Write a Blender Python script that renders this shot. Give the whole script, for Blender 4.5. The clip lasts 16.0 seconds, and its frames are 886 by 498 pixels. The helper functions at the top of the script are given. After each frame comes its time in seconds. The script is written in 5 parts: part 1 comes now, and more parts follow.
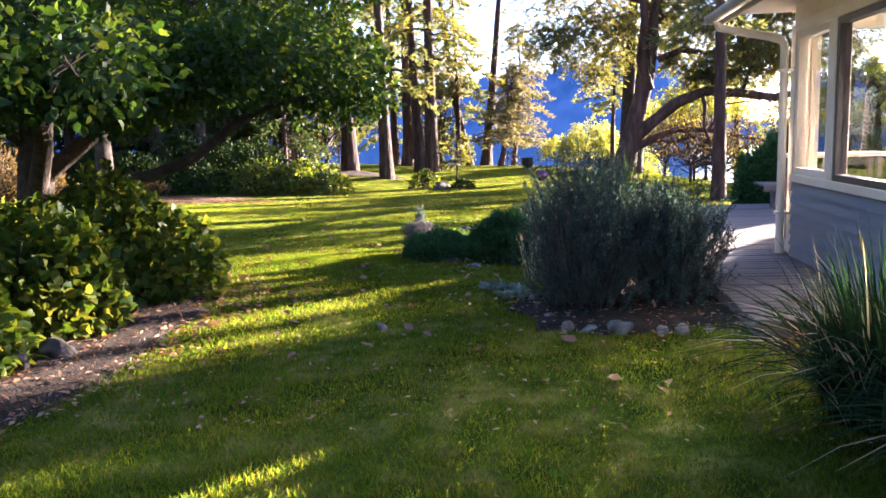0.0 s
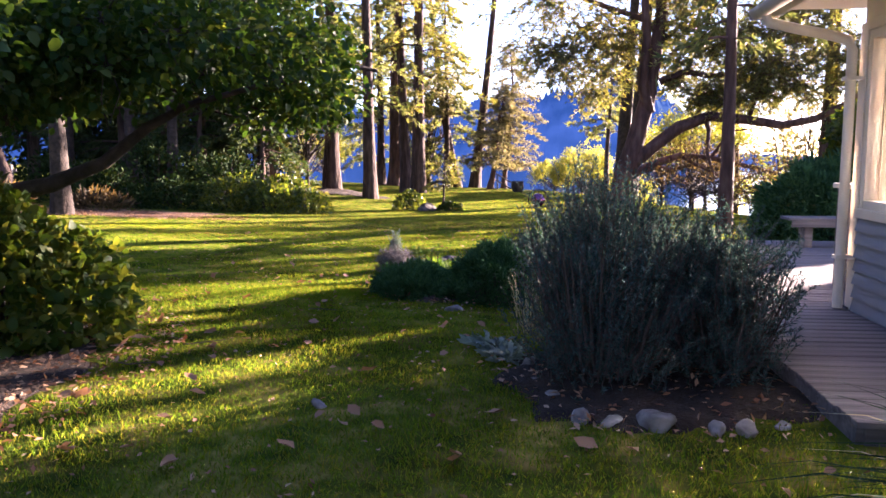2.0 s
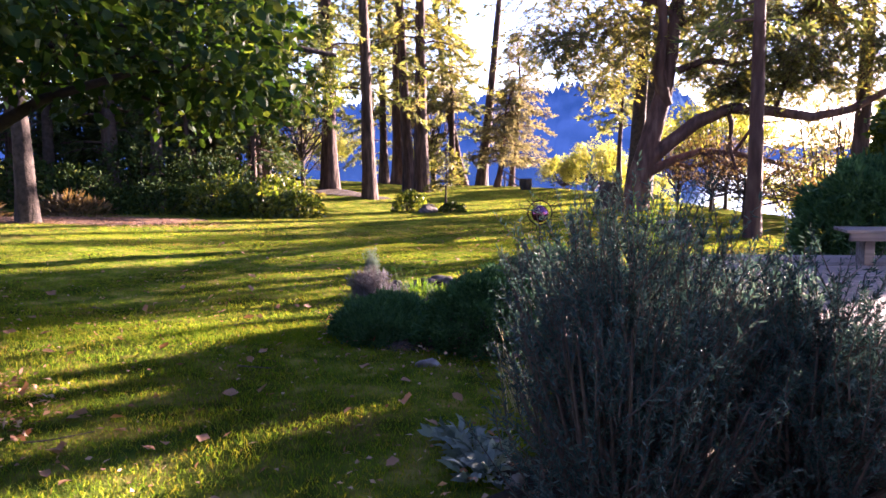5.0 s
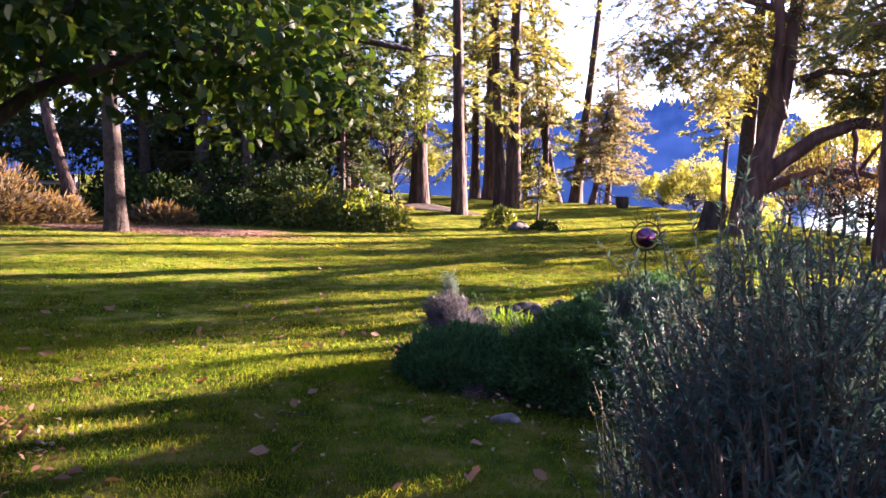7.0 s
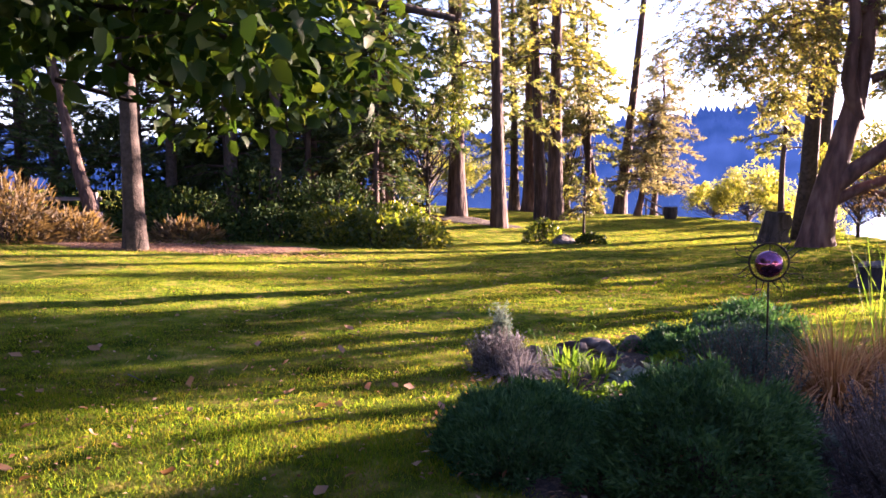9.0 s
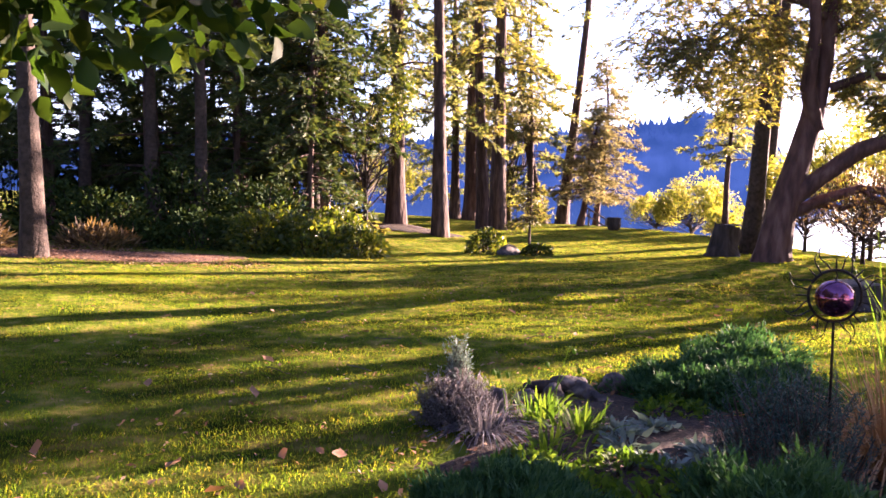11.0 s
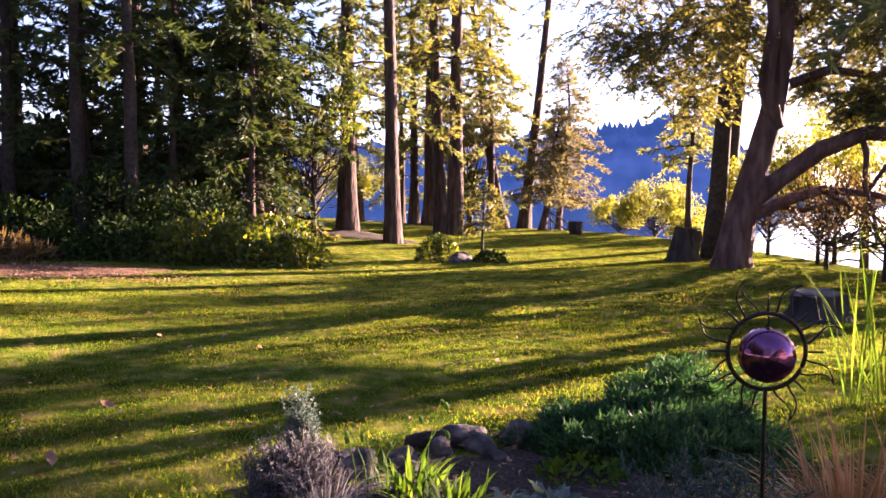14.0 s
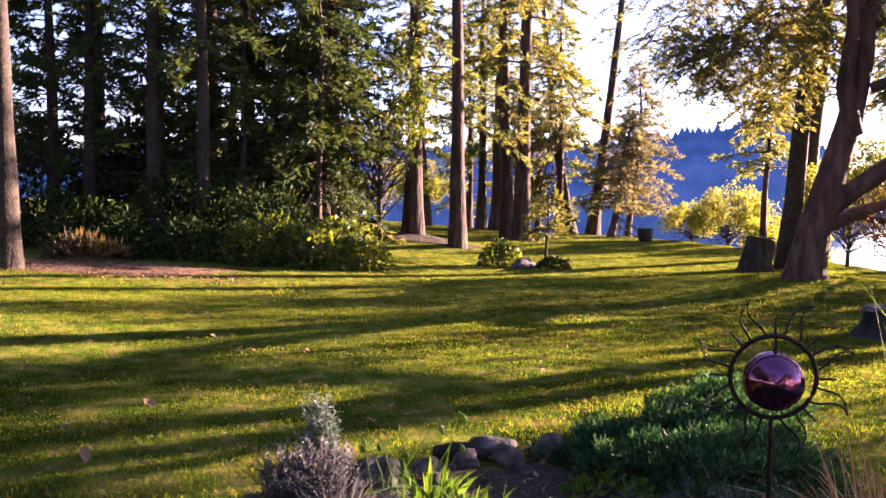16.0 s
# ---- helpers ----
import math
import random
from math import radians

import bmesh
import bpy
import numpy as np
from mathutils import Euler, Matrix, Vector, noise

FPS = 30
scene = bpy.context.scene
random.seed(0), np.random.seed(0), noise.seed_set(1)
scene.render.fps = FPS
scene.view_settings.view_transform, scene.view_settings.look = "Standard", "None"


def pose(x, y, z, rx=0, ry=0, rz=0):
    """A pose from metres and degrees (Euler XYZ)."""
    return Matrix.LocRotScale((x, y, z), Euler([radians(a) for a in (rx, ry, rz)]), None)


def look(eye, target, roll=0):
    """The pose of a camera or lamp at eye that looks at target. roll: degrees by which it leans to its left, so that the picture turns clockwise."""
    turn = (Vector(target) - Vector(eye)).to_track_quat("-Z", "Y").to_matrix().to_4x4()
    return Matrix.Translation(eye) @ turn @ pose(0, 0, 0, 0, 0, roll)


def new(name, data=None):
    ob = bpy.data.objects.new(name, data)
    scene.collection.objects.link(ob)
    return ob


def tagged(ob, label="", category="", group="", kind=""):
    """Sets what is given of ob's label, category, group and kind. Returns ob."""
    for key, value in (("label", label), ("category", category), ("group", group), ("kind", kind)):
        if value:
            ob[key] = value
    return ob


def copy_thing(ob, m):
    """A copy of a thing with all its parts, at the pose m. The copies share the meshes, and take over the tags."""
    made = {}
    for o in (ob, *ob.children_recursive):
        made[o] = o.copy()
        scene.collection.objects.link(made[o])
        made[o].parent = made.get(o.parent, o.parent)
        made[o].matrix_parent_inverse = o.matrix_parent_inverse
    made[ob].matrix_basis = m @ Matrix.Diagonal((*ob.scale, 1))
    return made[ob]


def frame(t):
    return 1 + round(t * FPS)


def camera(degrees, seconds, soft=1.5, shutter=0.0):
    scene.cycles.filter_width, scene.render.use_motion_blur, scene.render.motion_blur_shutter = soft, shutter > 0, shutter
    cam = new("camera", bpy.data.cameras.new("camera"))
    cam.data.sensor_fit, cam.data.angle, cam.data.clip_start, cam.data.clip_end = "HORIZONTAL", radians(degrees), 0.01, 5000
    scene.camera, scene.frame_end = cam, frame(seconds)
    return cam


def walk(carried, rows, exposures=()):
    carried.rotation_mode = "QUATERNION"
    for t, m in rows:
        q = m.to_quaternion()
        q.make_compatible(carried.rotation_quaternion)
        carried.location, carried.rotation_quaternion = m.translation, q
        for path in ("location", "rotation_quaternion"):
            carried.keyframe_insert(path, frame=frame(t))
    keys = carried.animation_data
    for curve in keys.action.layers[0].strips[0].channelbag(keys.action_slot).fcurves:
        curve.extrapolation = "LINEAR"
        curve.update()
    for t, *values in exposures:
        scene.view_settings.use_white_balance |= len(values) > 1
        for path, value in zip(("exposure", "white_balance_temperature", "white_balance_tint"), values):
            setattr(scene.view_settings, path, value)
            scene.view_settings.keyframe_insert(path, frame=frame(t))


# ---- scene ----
cam = camera(58.3, 16.0, soft=1.6)

PATH = [
    (0, (0.031, -2.655, 1.772), (-0.224, -0.693, 1.48), -1.8),
    (0.5, (0.015, -2.185, 1.749), (-0.231, -0.21, 1.548), -2.2),
    (1, (-0.047, -1.72, 1.697), (-0.276, 0.259, 1.516), -0.3),
    (1.5, (-0.04, -1.248, 1.666), (-0.205, 0.736, 1.485), -0.2),
    (2, (-0.083, -0.77, 1.666), (-0.305, 1.203, 1.427), 0.1),
    (2.5, (-0.139, -0.298, 1.673), (-0.323, 1.678, 1.427), 0.5),
    (3, (-0.071, 0.042, 1.695), (-0.308, 2.02, 1.512), -1.1),
    (5.5, (0.05, 1.469, 1.755), (-0.217, 3.434, 1.496), -0.0),
    (6, (0.079, 1.691, 1.747), (-0.3, 3.644, 1.533), 1.3),
    (6.5, (0.007, 2.068, 1.722), (-0.433, 4.008, 1.51), 0.9),
    (7, (-0.078, 2.373, 1.7), (-0.554, 4.304, 1.489), 0.3),
    (7.5, (-0.188, 2.789, 1.703), (-0.763, 4.695, 1.507), -0.4),
    (8, (-0.366, 3.201, 1.694), (-0.913, 5.116, 1.512), -1.1),
    (8.5, (-0.49, 3.612, 1.665), (-1.079, 5.518, 1.515), -1.1),
    (9, (-0.601, 3.995, 1.659), (-1.166, 5.905, 1.478), -0.4),
    (9.5, (-0.722, 4.398, 1.692), (-1.197, 6.333, 1.509), -0.8),
    (12, (-1.199, 6.074, 1.542), (-1.593, 8.029, 1.39), 0.8),
    (12.5, (-1.091, 6.311, 1.569), (-1.397, 8.279, 1.382), -1.4),
    (13, (-0.817, 6.545, 1.583), (-1.153, 8.508, 1.399), 0.2),
    (13.5, (-0.702, 6.753, 1.565), (-1.035, 8.715, 1.371), 0.3),
    (14, (-0.612, 6.942, 1.605), (-0.958, 8.906, 1.454), 0.2),
    (14.5, (-0.503, 7.036, 1.612), (-0.911, 8.987, 1.447), 0.4),
    (15, (-0.411, 7.063, 1.623), (-0.878, 9.001, 1.465), 1.2),
    (15.5, (-0.375, 7.063, 1.624), (-0.874, 8.993, 1.471), 1.0),
    (16, (-0.364, 7.081, 1.626), (-0.886, 9.006, 1.484), 0.8),
]
walk(cam, [(t, look(eye, target, roll)) for t, eye, target, roll in PATH], [(0, 4.1, 5400, 34), (1.5, 3.9, 5500, 42), (3, 3.9, 5600, 50), (5.5, 3.95, 5600, 52), (9, 3.95, 5900, 56), (12.5, 3.75, 6000, 54), (16, 3.55, 6100, 54)])

# ---- light ----
SUN_AZ, SUN_EL = 43.0, 10.5          # degrees to the right of +y, degrees up
world = bpy.data.worlds.new("world")
scene.world = world
world.use_nodes = True
wn = world.node_tree.nodes
sky = wn.new("ShaderNodeTexSky")
sky.sky_type, sky.sun_disc = "NISHITA", False
sky.sun_elevation, sky.sun_rotation = radians(SUN_EL), radians(SUN_AZ)
sky.air_density, sky.dust_density = 0.75, 0.2
wn["Background"].inputs["Strength"].default_value = 0.042
world.node_tree.links.new(sky.outputs["Color"], wn["Background"].inputs["Color"])
sun = new("sun", bpy.data.lights.new("sun", "SUN"))
sun.data.energy, sun.data.angle, sun.data.color = 5.0, radians(0.6), (1.0, 0.82, 0.5)
saz, sel = radians(SUN_AZ), radians(SUN_EL)
sun.matrix_world = look((0, 0, 0), (-math.sin(saz) * math.cos(sel), -math.cos(saz) * math.cos(sel), -math.sin(sel)))


# ---- materials ----
def nodes_of(name):
    m = bpy.data.materials.new(name)
    m.use_nodes = True
    return m, m.node_tree.nodes, m.node_tree.links, m.node_tree.nodes["Principled BSDF"]


def ramp_of(nd, cols, lo=0.3, hi=0.7):
    r = nd.new("ShaderNodeValToRGB")
    e = r.color_ramp.elements
    while len(e) < len(cols):
        e.new(0.5)
    for k, c in enumerate(cols):
        e[k].position = lo + (hi - lo) * k / max(1, len(cols) - 1)
        e[k].color = (*c, 1)
    return r


def mat(name, cols, scale=3.0, rough=0.85, bump=0.3, bscale=40.0, metal=0.0, stretch=(1, 1, 1), rand=0.0, spec=0.3, stain=0.35, dist=0.01):
    m, nd, ln, b = nodes_of(name)
    tc, mp = nd.new("ShaderNodeTexCoord"), nd.new("ShaderNodeMapping")
    mp.inputs["Scale"].default_value = stretch
    ln.new(tc.outputs["Object"], mp.inputs["Vector"])
    n1, n2, n3 = (nd.new("ShaderNodeTexNoise") for _ in range(3))
    for n, s, d in ((n1, scale, 6), (n2, scale * 0.23, 3), (n3, bscale, 4)):
        n.inputs["Scale"].default_value, n.inputs["Detail"].default_value = s, d
        ln.new(mp.outputs["Vector"], n.inputs["Vector"])
    r = ramp_of(nd, cols)
    ln.new(n1.outputs["Fac"], r.inputs["Fac"])
    hsv = nd.new("ShaderNodeHueSaturation")
    ln.new(r.outputs["Color"], hsv.inputs["Color"])
    mr = nd.new("ShaderNodeMapRange")
    mr.inputs["From Min"].default_value, mr.inputs["From Max"].default_value = 0.3, 0.7
    mr.inputs["To Min"].default_value, mr.inputs["To Max"].default_value = 1 - stain, 1 + stain
    ln.new(n2.outputs["Fac"], mr.inputs["Value"])
    val = mr.outputs["Result"]
    if rand:
        oi, ma, mu = nd.new("ShaderNodeObjectInfo"), nd.new("ShaderNodeMapRange"), nd.new("ShaderNodeMath")
        ma.inputs["To Min"].default_value, ma.inputs["To Max"].default_value = 1 - rand, 1 + rand
        ln.new(oi.outputs["Random"], ma.inputs["Value"])
        mu.operation = "MULTIPLY"
        ln.new(val, mu.inputs[0]), ln.new(ma.outputs["Result"], mu.inputs[1])
        val = mu.outputs["Value"]
    ln.new(val, hsv.inputs["Value"])
    ln.new(hsv.outputs["Color"], b.inputs["Base Color"])
    b.inputs["Roughness"].default_value, b.inputs["Metallic"].default_value = rough, metal
    b.inputs["Specular IOR Level"].default_value = spec
    if bump:
        bp = nd.new("ShaderNodeBump")
        bp.inputs["Strength"].default_value, bp.inputs["Distance"].default_value = bump, dist
        ln.new(n3.outputs["Fac"], bp.inputs["Height"])
        ln.new(bp.outputs["Normal"], b.inputs["Normal"])
    return m


def leaf_mat(name, cols, trans=0.45, rough=0.5, spec=0.3, glow=(1.5, 1.35, 0.5)):
    """Leaves: colour varies leaf by leaf, and part of the light passes through."""
    m, nd, ln, b = nodes_of(name)
    g = nd.new("ShaderNodeNewGeometry")
    tc, n1, ad = nd.new("ShaderNodeTexCoord"), nd.new("ShaderNodeTexNoise"), nd.new("ShaderNodeMath")
    n1.inputs["Scale"].default_value = 1.3
    ln.new(tc.outputs["Object"], n1.inputs["Vector"])
    ad.operation = "MULTIPLY_ADD"
    ad.inputs[1].default_value = 0.55
    ln.new(g.outputs["Random Per Island"], ad.inputs[0])
    sb = nd.new("ShaderNodeMath")
    sb.operation = "MULTIPLY"
    sb.inputs[1].default_value = 0.45
    ln.new(n1.outputs["Fac"], sb.inputs[0])
    ln.new(sb.outputs["Value"], ad.inputs[2])
    r = ramp_of(nd, cols, 0.15, 0.8)
    ln.new(ad.outputs["Value"], r.inputs["Fac"])
    ln.new(r.outputs["Color"], b.inputs["Base Color"])
    b.inputs["Roughness"].default_value = rough
    b.inputs["Specular IOR Level"].default_value = spec
    t, mx, tint = nd.new("ShaderNodeBsdfTranslucent"), nd.new("ShaderNodeMixShader"), nd.new("ShaderNodeMix")
    tint.data_type, tint.blend_type = "RGBA", "MULTIPLY"
    tint.inputs["Factor"].default_value = 1.0
    ln.new(r.outputs["Color"], tint.inputs["A"])
    tint.inputs["B"].default_value = (*glow, 1)
    ln.new(tint.outputs["Result"], t.inputs["Color"])
    mx.inputs["Fac"].default_value = trans
    ln.new(b.outputs["BSDF"], mx.inputs[1]), ln.new(t.outputs["BSDF"], mx.inputs[2])
    ln.new(mx.outputs["Shader"], nd["Material Output"].inputs["Surface"])
    return m


M_LAWN = mat("lawn", [(0.026, 0.05, 0.008), (0.075, 0.098, 0.012), (0.21, 0.165, 0.045)], 3.4, 1.0, 0.9, 45, stain=0.5, spec=0.0, dist=0.03)
M_SOIL = mat("soil", [(0.012, 0.009, 0.007), (0.04, 0.027, 0.018)], 8, 0.95, 0.9, 50, dist=0.03)
M_MULCH = mat("mulch", [(0.012, 0.008, 0.006), (0.035, 0.022, 0.016), (0.095, 0.06, 0.04)], 38, 0.95, 0.9, 70, dist=0.03)
M_BARK = mat("fir_bark", [(0.022, 0.013, 0.011), (0.06, 0.036, 0.028), (0.11, 0.07, 0.055)], 9, 0.92, 1.0, 14, stretch=(1, 1, 0.18), dist=0.06)
M_BARKR = mat("red_bark", [(0.032, 0.015, 0.012), (0.08, 0.038, 0.028), (0.125, 0.072, 0.054)], 6, 0.85, 0.8, 14, stretch=(1, 1, 0.25), dist=0.04)
M_BARKD = mat("dark_bark", [(0.018, 0.013, 0.01), (0.06, 0.042, 0.032)], 9, 0.9, 0.8, 20, dist=0.03)
M_STUMP = mat("weathered_stump", [(0.016, 0.013, 0.013), (0.055, 0.046, 0.044)], 8, 0.95, 0.9, 16, stretch=(1, 1, 0.2), dist=0.04)
M_GREYWOOD = mat("grey_wood", [(0.09, 0.077, 0.076), (0.19, 0.168, 0.165)], 4, 0.85, 0.5, 30, stretch=(0.3, 6, 6), rand=0.18, dist=0.004)
M_STONE = mat("stone", [(0.09, 0.08, 0.075), (0.22, 0.2, 0.185), (0.36, 0.33, 0.3)], 7, 0.9, 0.7, 25, rand=0.25, dist=0.015)
M_ROCK = mat("dark_rock", [(0.03, 0.026, 0.024), (0.085, 0.07, 0.066), (0.16, 0.135, 0.12)], 9, 0.95, 0.9, 22, rand=0.35, dist=0.02)
M_SIDING = mat("grey_siding_paint", [(0.19, 0.2, 0.235), (0.235, 0.245, 0.28)], 2.5, 0.6, 0.15, 60, rand=0.05, stain=0.12, dist=0.002)
M_CREAM = mat("cream_paint", [(0.66, 0.58, 0.46), (0.74, 0.66, 0.54)], 3, 0.5, 0.1, 60, stain=0.08, dist=0.002)
M_DARKFRAME = mat("dark_window_frame", [(0.05, 0.045, 0.045), (0.075, 0.065, 0.06)], 4, 0.4, 0.1, 60, stain=0.1, dist=0.002)
M_ROOF = mat("roof_shingle", [(0.06, 0.06, 0.065), (0.12, 0.115, 0.11)], 8, 0.9, 0.6, 50)
M_GUTTER = mat("gutter_metal", [(0.30, 0.27, 0.23), (0.42, 0.38, 0.33)], 5, 0.45, 0.1, 50, stain=0.2)
M_INSIDE = mat("room_wall", [(0.55, 0.5, 0.42), (0.6, 0.55, 0.47)], 2, 0.8, 0.1, 40, stain=0.06)
M_IRON = mat("black_iron", [(0.012, 0.011, 0.01), (0.035, 0.026, 0.02)], 30, 0.55, 0.3, 90, metal=0.6, dist=0.002)
M_DRYGRASS = leaf_mat("dry_grass", [(0.2, 0.09, 0.035), (0.38, 0.2, 0.08), (0.5, 0.32, 0.16)], 0.35, 0.6, glow=(1.2, 1.0, 0.7))
M_GRASS = leaf_mat("grass_blade", [(0.025, 0.08, 0.008), (0.045, 0.11, 0.01), (0.075, 0.14, 0.016), (0.13, 0.155, 0.035)], 0.6, 0.8, spec=0.03, glow=(3.0, 2.0, 0.3))
M_GRASSDRY = leaf_mat("dry_grass_blade", [(0.05, 0.07, 0.012), (0.1, 0.1, 0.025), (0.17, 0.14, 0.05), (0.23, 0.18, 0.08)], 0.45, 0.8, spec=0.03, glow=(1.6, 1.3, 0.5))
M_FIR = leaf_mat("fir_needles", [(0.04, 0.06, 0.025), (0.085, 0.105, 0.035), (0.17, 0.165, 0.05)], 0.5, 0.55, glow=(1.9, 1.5, 0.5))
# fir needles again, with the gold of the low sun painted into the colour
M_FIRLIT = leaf_mat("sunlit_fir_needles", [(0.05, 0.08, 0.025), (0.115, 0.14, 0.045), (0.22, 0.22, 0.08)], 0.5, 0.6, glow=(1.45, 1.3, 0.65))
M_GOLD = leaf_mat("golden_leaf", [(0.08, 0.085, 0.035), (0.16, 0.15, 0.065), (0.28, 0.25, 0.12)], 0.5, 0.6, glow=(1.2, 1.1, 0.75))
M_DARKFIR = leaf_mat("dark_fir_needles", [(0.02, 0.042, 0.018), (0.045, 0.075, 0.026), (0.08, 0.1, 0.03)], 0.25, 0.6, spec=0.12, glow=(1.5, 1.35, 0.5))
M_MAPLE = leaf_mat("broad_leaf", [(0.01, 0.03, 0.01), (0.02, 0.052, 0.013), (0.03, 0.06, 0.014), (0.065, 0.09, 0.022)], 0.42, 0.5, spec=0.1, glow=(2.6, 2.2, 0.4))
M_IVY = leaf_mat("ivy_leaf", [(0.022, 0.055, 0.008), (0.055, 0.1, 0.012), (0.15, 0.17, 0.03)], 0.42, 0.5, spec=0.15, glow=(2.2, 1.8, 0.35))
M_SALAL = leaf_mat("salal_leaf", [(0.018, 0.04, 0.01), (0.045, 0.075, 0.013), (0.13, 0.15, 0.024)], 0.45, 0.4, spec=0.3, glow=(2.4, 2.0, 0.35))
M_ALDER = leaf_mat("bright_leaf", [(0.1, 0.14, 0.02), (0.2, 0.22, 0.035), (0.3, 0.27, 0.06)], 0.55, 0.5, glow=(1.5, 1.4, 0.45))
M_ROSEMARY = leaf_mat("rosemary_needle", [(0.018, 0.045, 0.047), (0.045, 0.09, 0.087), (0.13, 0.18, 0.165)], 0.25, 0.75, spec=0.1, glow=(1.3, 1.35, 0.9))
M_JUNIPER = leaf_mat("juniper_spray", [(0.014, 0.05, 0.023), (0.034, 0.095, 0.04), (0.075, 0.15, 0.06)], 0.25, 0.75, spec=0.1, glow=(1.3, 1.5, 0.6))
M_LAVENDER = leaf_mat("lavender_stem", [(0.05, 0.05, 0.065), (0.13, 0.128, 0.15), (0.3, 0.3, 0.31)], 0.35, 0.7, glow=(1.1, 1.0, 0.9))
M_SILVER = leaf_mat("silver_leaf", [(0.07, 0.11, 0.09), (0.14, 0.19, 0.165), (0.25, 0.31, 0.27)], 0.25, 0.6, glow=(1.1, 1.2, 0.9))
M_STRAP = leaf_mat("strap_leaf", [(0.035, 0.08, 0.012), (0.07, 0.14, 0.018), (0.14, 0.2, 0.035)], 0.5, 0.65, spec=0.12, glow=(1.6, 1.6, 0.4))
M_BLADE = leaf_mat("dark_blade", [(0.007, 0.022, 0.011), (0.014, 0.038, 0.017), (0.032, 0.062, 0.026)], 0.25, 0.85, spec=0.03, glow=(1.5, 1.5, 0.6))
M_LITTER = mat("needle_litter", [(0.04, 0.02, 0.012), (0.11, 0.055, 0.032), (0.19, 0.1, 0.06)], 10, 0.95, 0.9, 60, dist=0.03)
M_TWIG = mat("twig_bark", [(0.05, 0.04, 0.035), (0.13, 0.1, 0.085)], 20, 0.9, 0.3, 60)
M_HEATHER = leaf_mat("heather_leaf", [(0.05, 0.05, 0.055), (0.1, 0.095, 0.1), (0.2, 0.17, 0.17)], 0.25, 0.7, glow=(1.2, 1.0, 0.9))
M_STRAW = leaf_mat("straw", [(0.3, 0.24, 0.13), (0.45, 0.38, 0.22), (0.55, 0.48, 0.3)], 0.4, 0.7, glow=(1.1, 1.0, 0.8))
# ivy leaf darkened: shade of the wood's edge is put into the colour
M_SHADEIVY = leaf_mat("shaded_shrub_leaf", [(0.008, 0.02, 0.006), (0.018, 0.038, 0.009), (0.04, 0.06, 0.013)], 0.08, 0.7, spec=0.04, glow=(1.5, 1.3, 0.4))
M_BRAMBLE = leaf_mat("dry_bramble", [(0.045, 0.03, 0.018), (0.09, 0.066, 0.03), (0.15, 0.11, 0.05)], 0.45, 0.7, glow=(1.4, 1.2, 0.6))
M_FALLEN = leaf_mat("fallen_leaf", [(0.12, 0.05, 0.025), (0.28, 0.14, 0.07), (0.42, 0.3, 0.2)], 0.2, 0.7, glow=(1.2, 1.0, 0.7))

M_GLASS, nd, ln, b = nodes_of("window_glass")
b.inputs["Transmission Weight"].default_value, b.inputs["Roughness"].default_value, b.inputs["IOR"].default_value = 1.0, 0.0, 1.45
b.inputs["Base Color"].default_value = (0.95, 0.97, 0.97, 1)
M_WATER, nd, ln, b = nodes_of("lake_water")
b.inputs["Base Color"].default_value, b.inputs["Roughness"].default_value = (0.008, 0.02, 0.035, 1), 0.06
tc, nz, bp = nd.new("ShaderNodeTexCoord"), nd.new("ShaderNodeTexNoise"), nd.new("ShaderNodeBump")
nz.inputs["Scale"].default_value, nz.inputs["Detail"].default_value = 0.9, 4
bp.inputs["Strength"].default_value, bp.inputs["Distance"].default_value = 0.1, 0.05
ln.new(tc.outputs["Object"], nz.inputs["Vector"]), ln.new(nz.outputs["Fac"], bp.inputs["Height"]), ln.new(bp.outputs["Normal"], b.inputs["Normal"])
M_HILL, nd, ln, b = nodes_of("far_hill_haze_glow")
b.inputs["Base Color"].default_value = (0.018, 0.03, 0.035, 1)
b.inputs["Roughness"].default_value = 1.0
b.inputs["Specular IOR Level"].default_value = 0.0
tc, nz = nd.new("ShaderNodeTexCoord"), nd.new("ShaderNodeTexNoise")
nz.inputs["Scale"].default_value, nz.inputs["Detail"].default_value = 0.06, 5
# distance haze put into the hill as a weak blue emission
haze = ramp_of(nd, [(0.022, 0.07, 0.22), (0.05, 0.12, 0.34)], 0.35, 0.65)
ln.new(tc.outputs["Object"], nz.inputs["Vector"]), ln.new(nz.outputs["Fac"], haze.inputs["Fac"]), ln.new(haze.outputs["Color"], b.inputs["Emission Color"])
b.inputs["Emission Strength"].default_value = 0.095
M_BALL, nd, ln, b = nodes_of("crackled_violet_glass")
b.inputs["Base Color"].default_value, b.inputs["Roughness"].default_value, b.inputs["Metallic"].default_value = (0.22, 0.075, 0.15, 1), 0.07, 0.92
tc, nz, bp = nd.new("ShaderNodeTexCoord"), nd.new("ShaderNodeTexVoronoi"), nd.new("ShaderNodeBump")
nz.inputs["Scale"].default_value = 60
bp.inputs["Strength"].default_value, bp.inputs["Distance"].default_value = 0.12, 0.002
ln.new(tc.outputs["Object"], nz.inputs["Vector"]), ln.new(nz.outputs["Distance"], bp.inputs["Height"]), ln.new(bp.outputs["Normal"], b.inputs["Normal"])
M_TEAL = mat("teal_glaze", [(0.01, 0.16, 0.16), (0.02, 0.26, 0.25)], 6, 0.2, 0.05, 40, spec=0.6, stain=0.15)


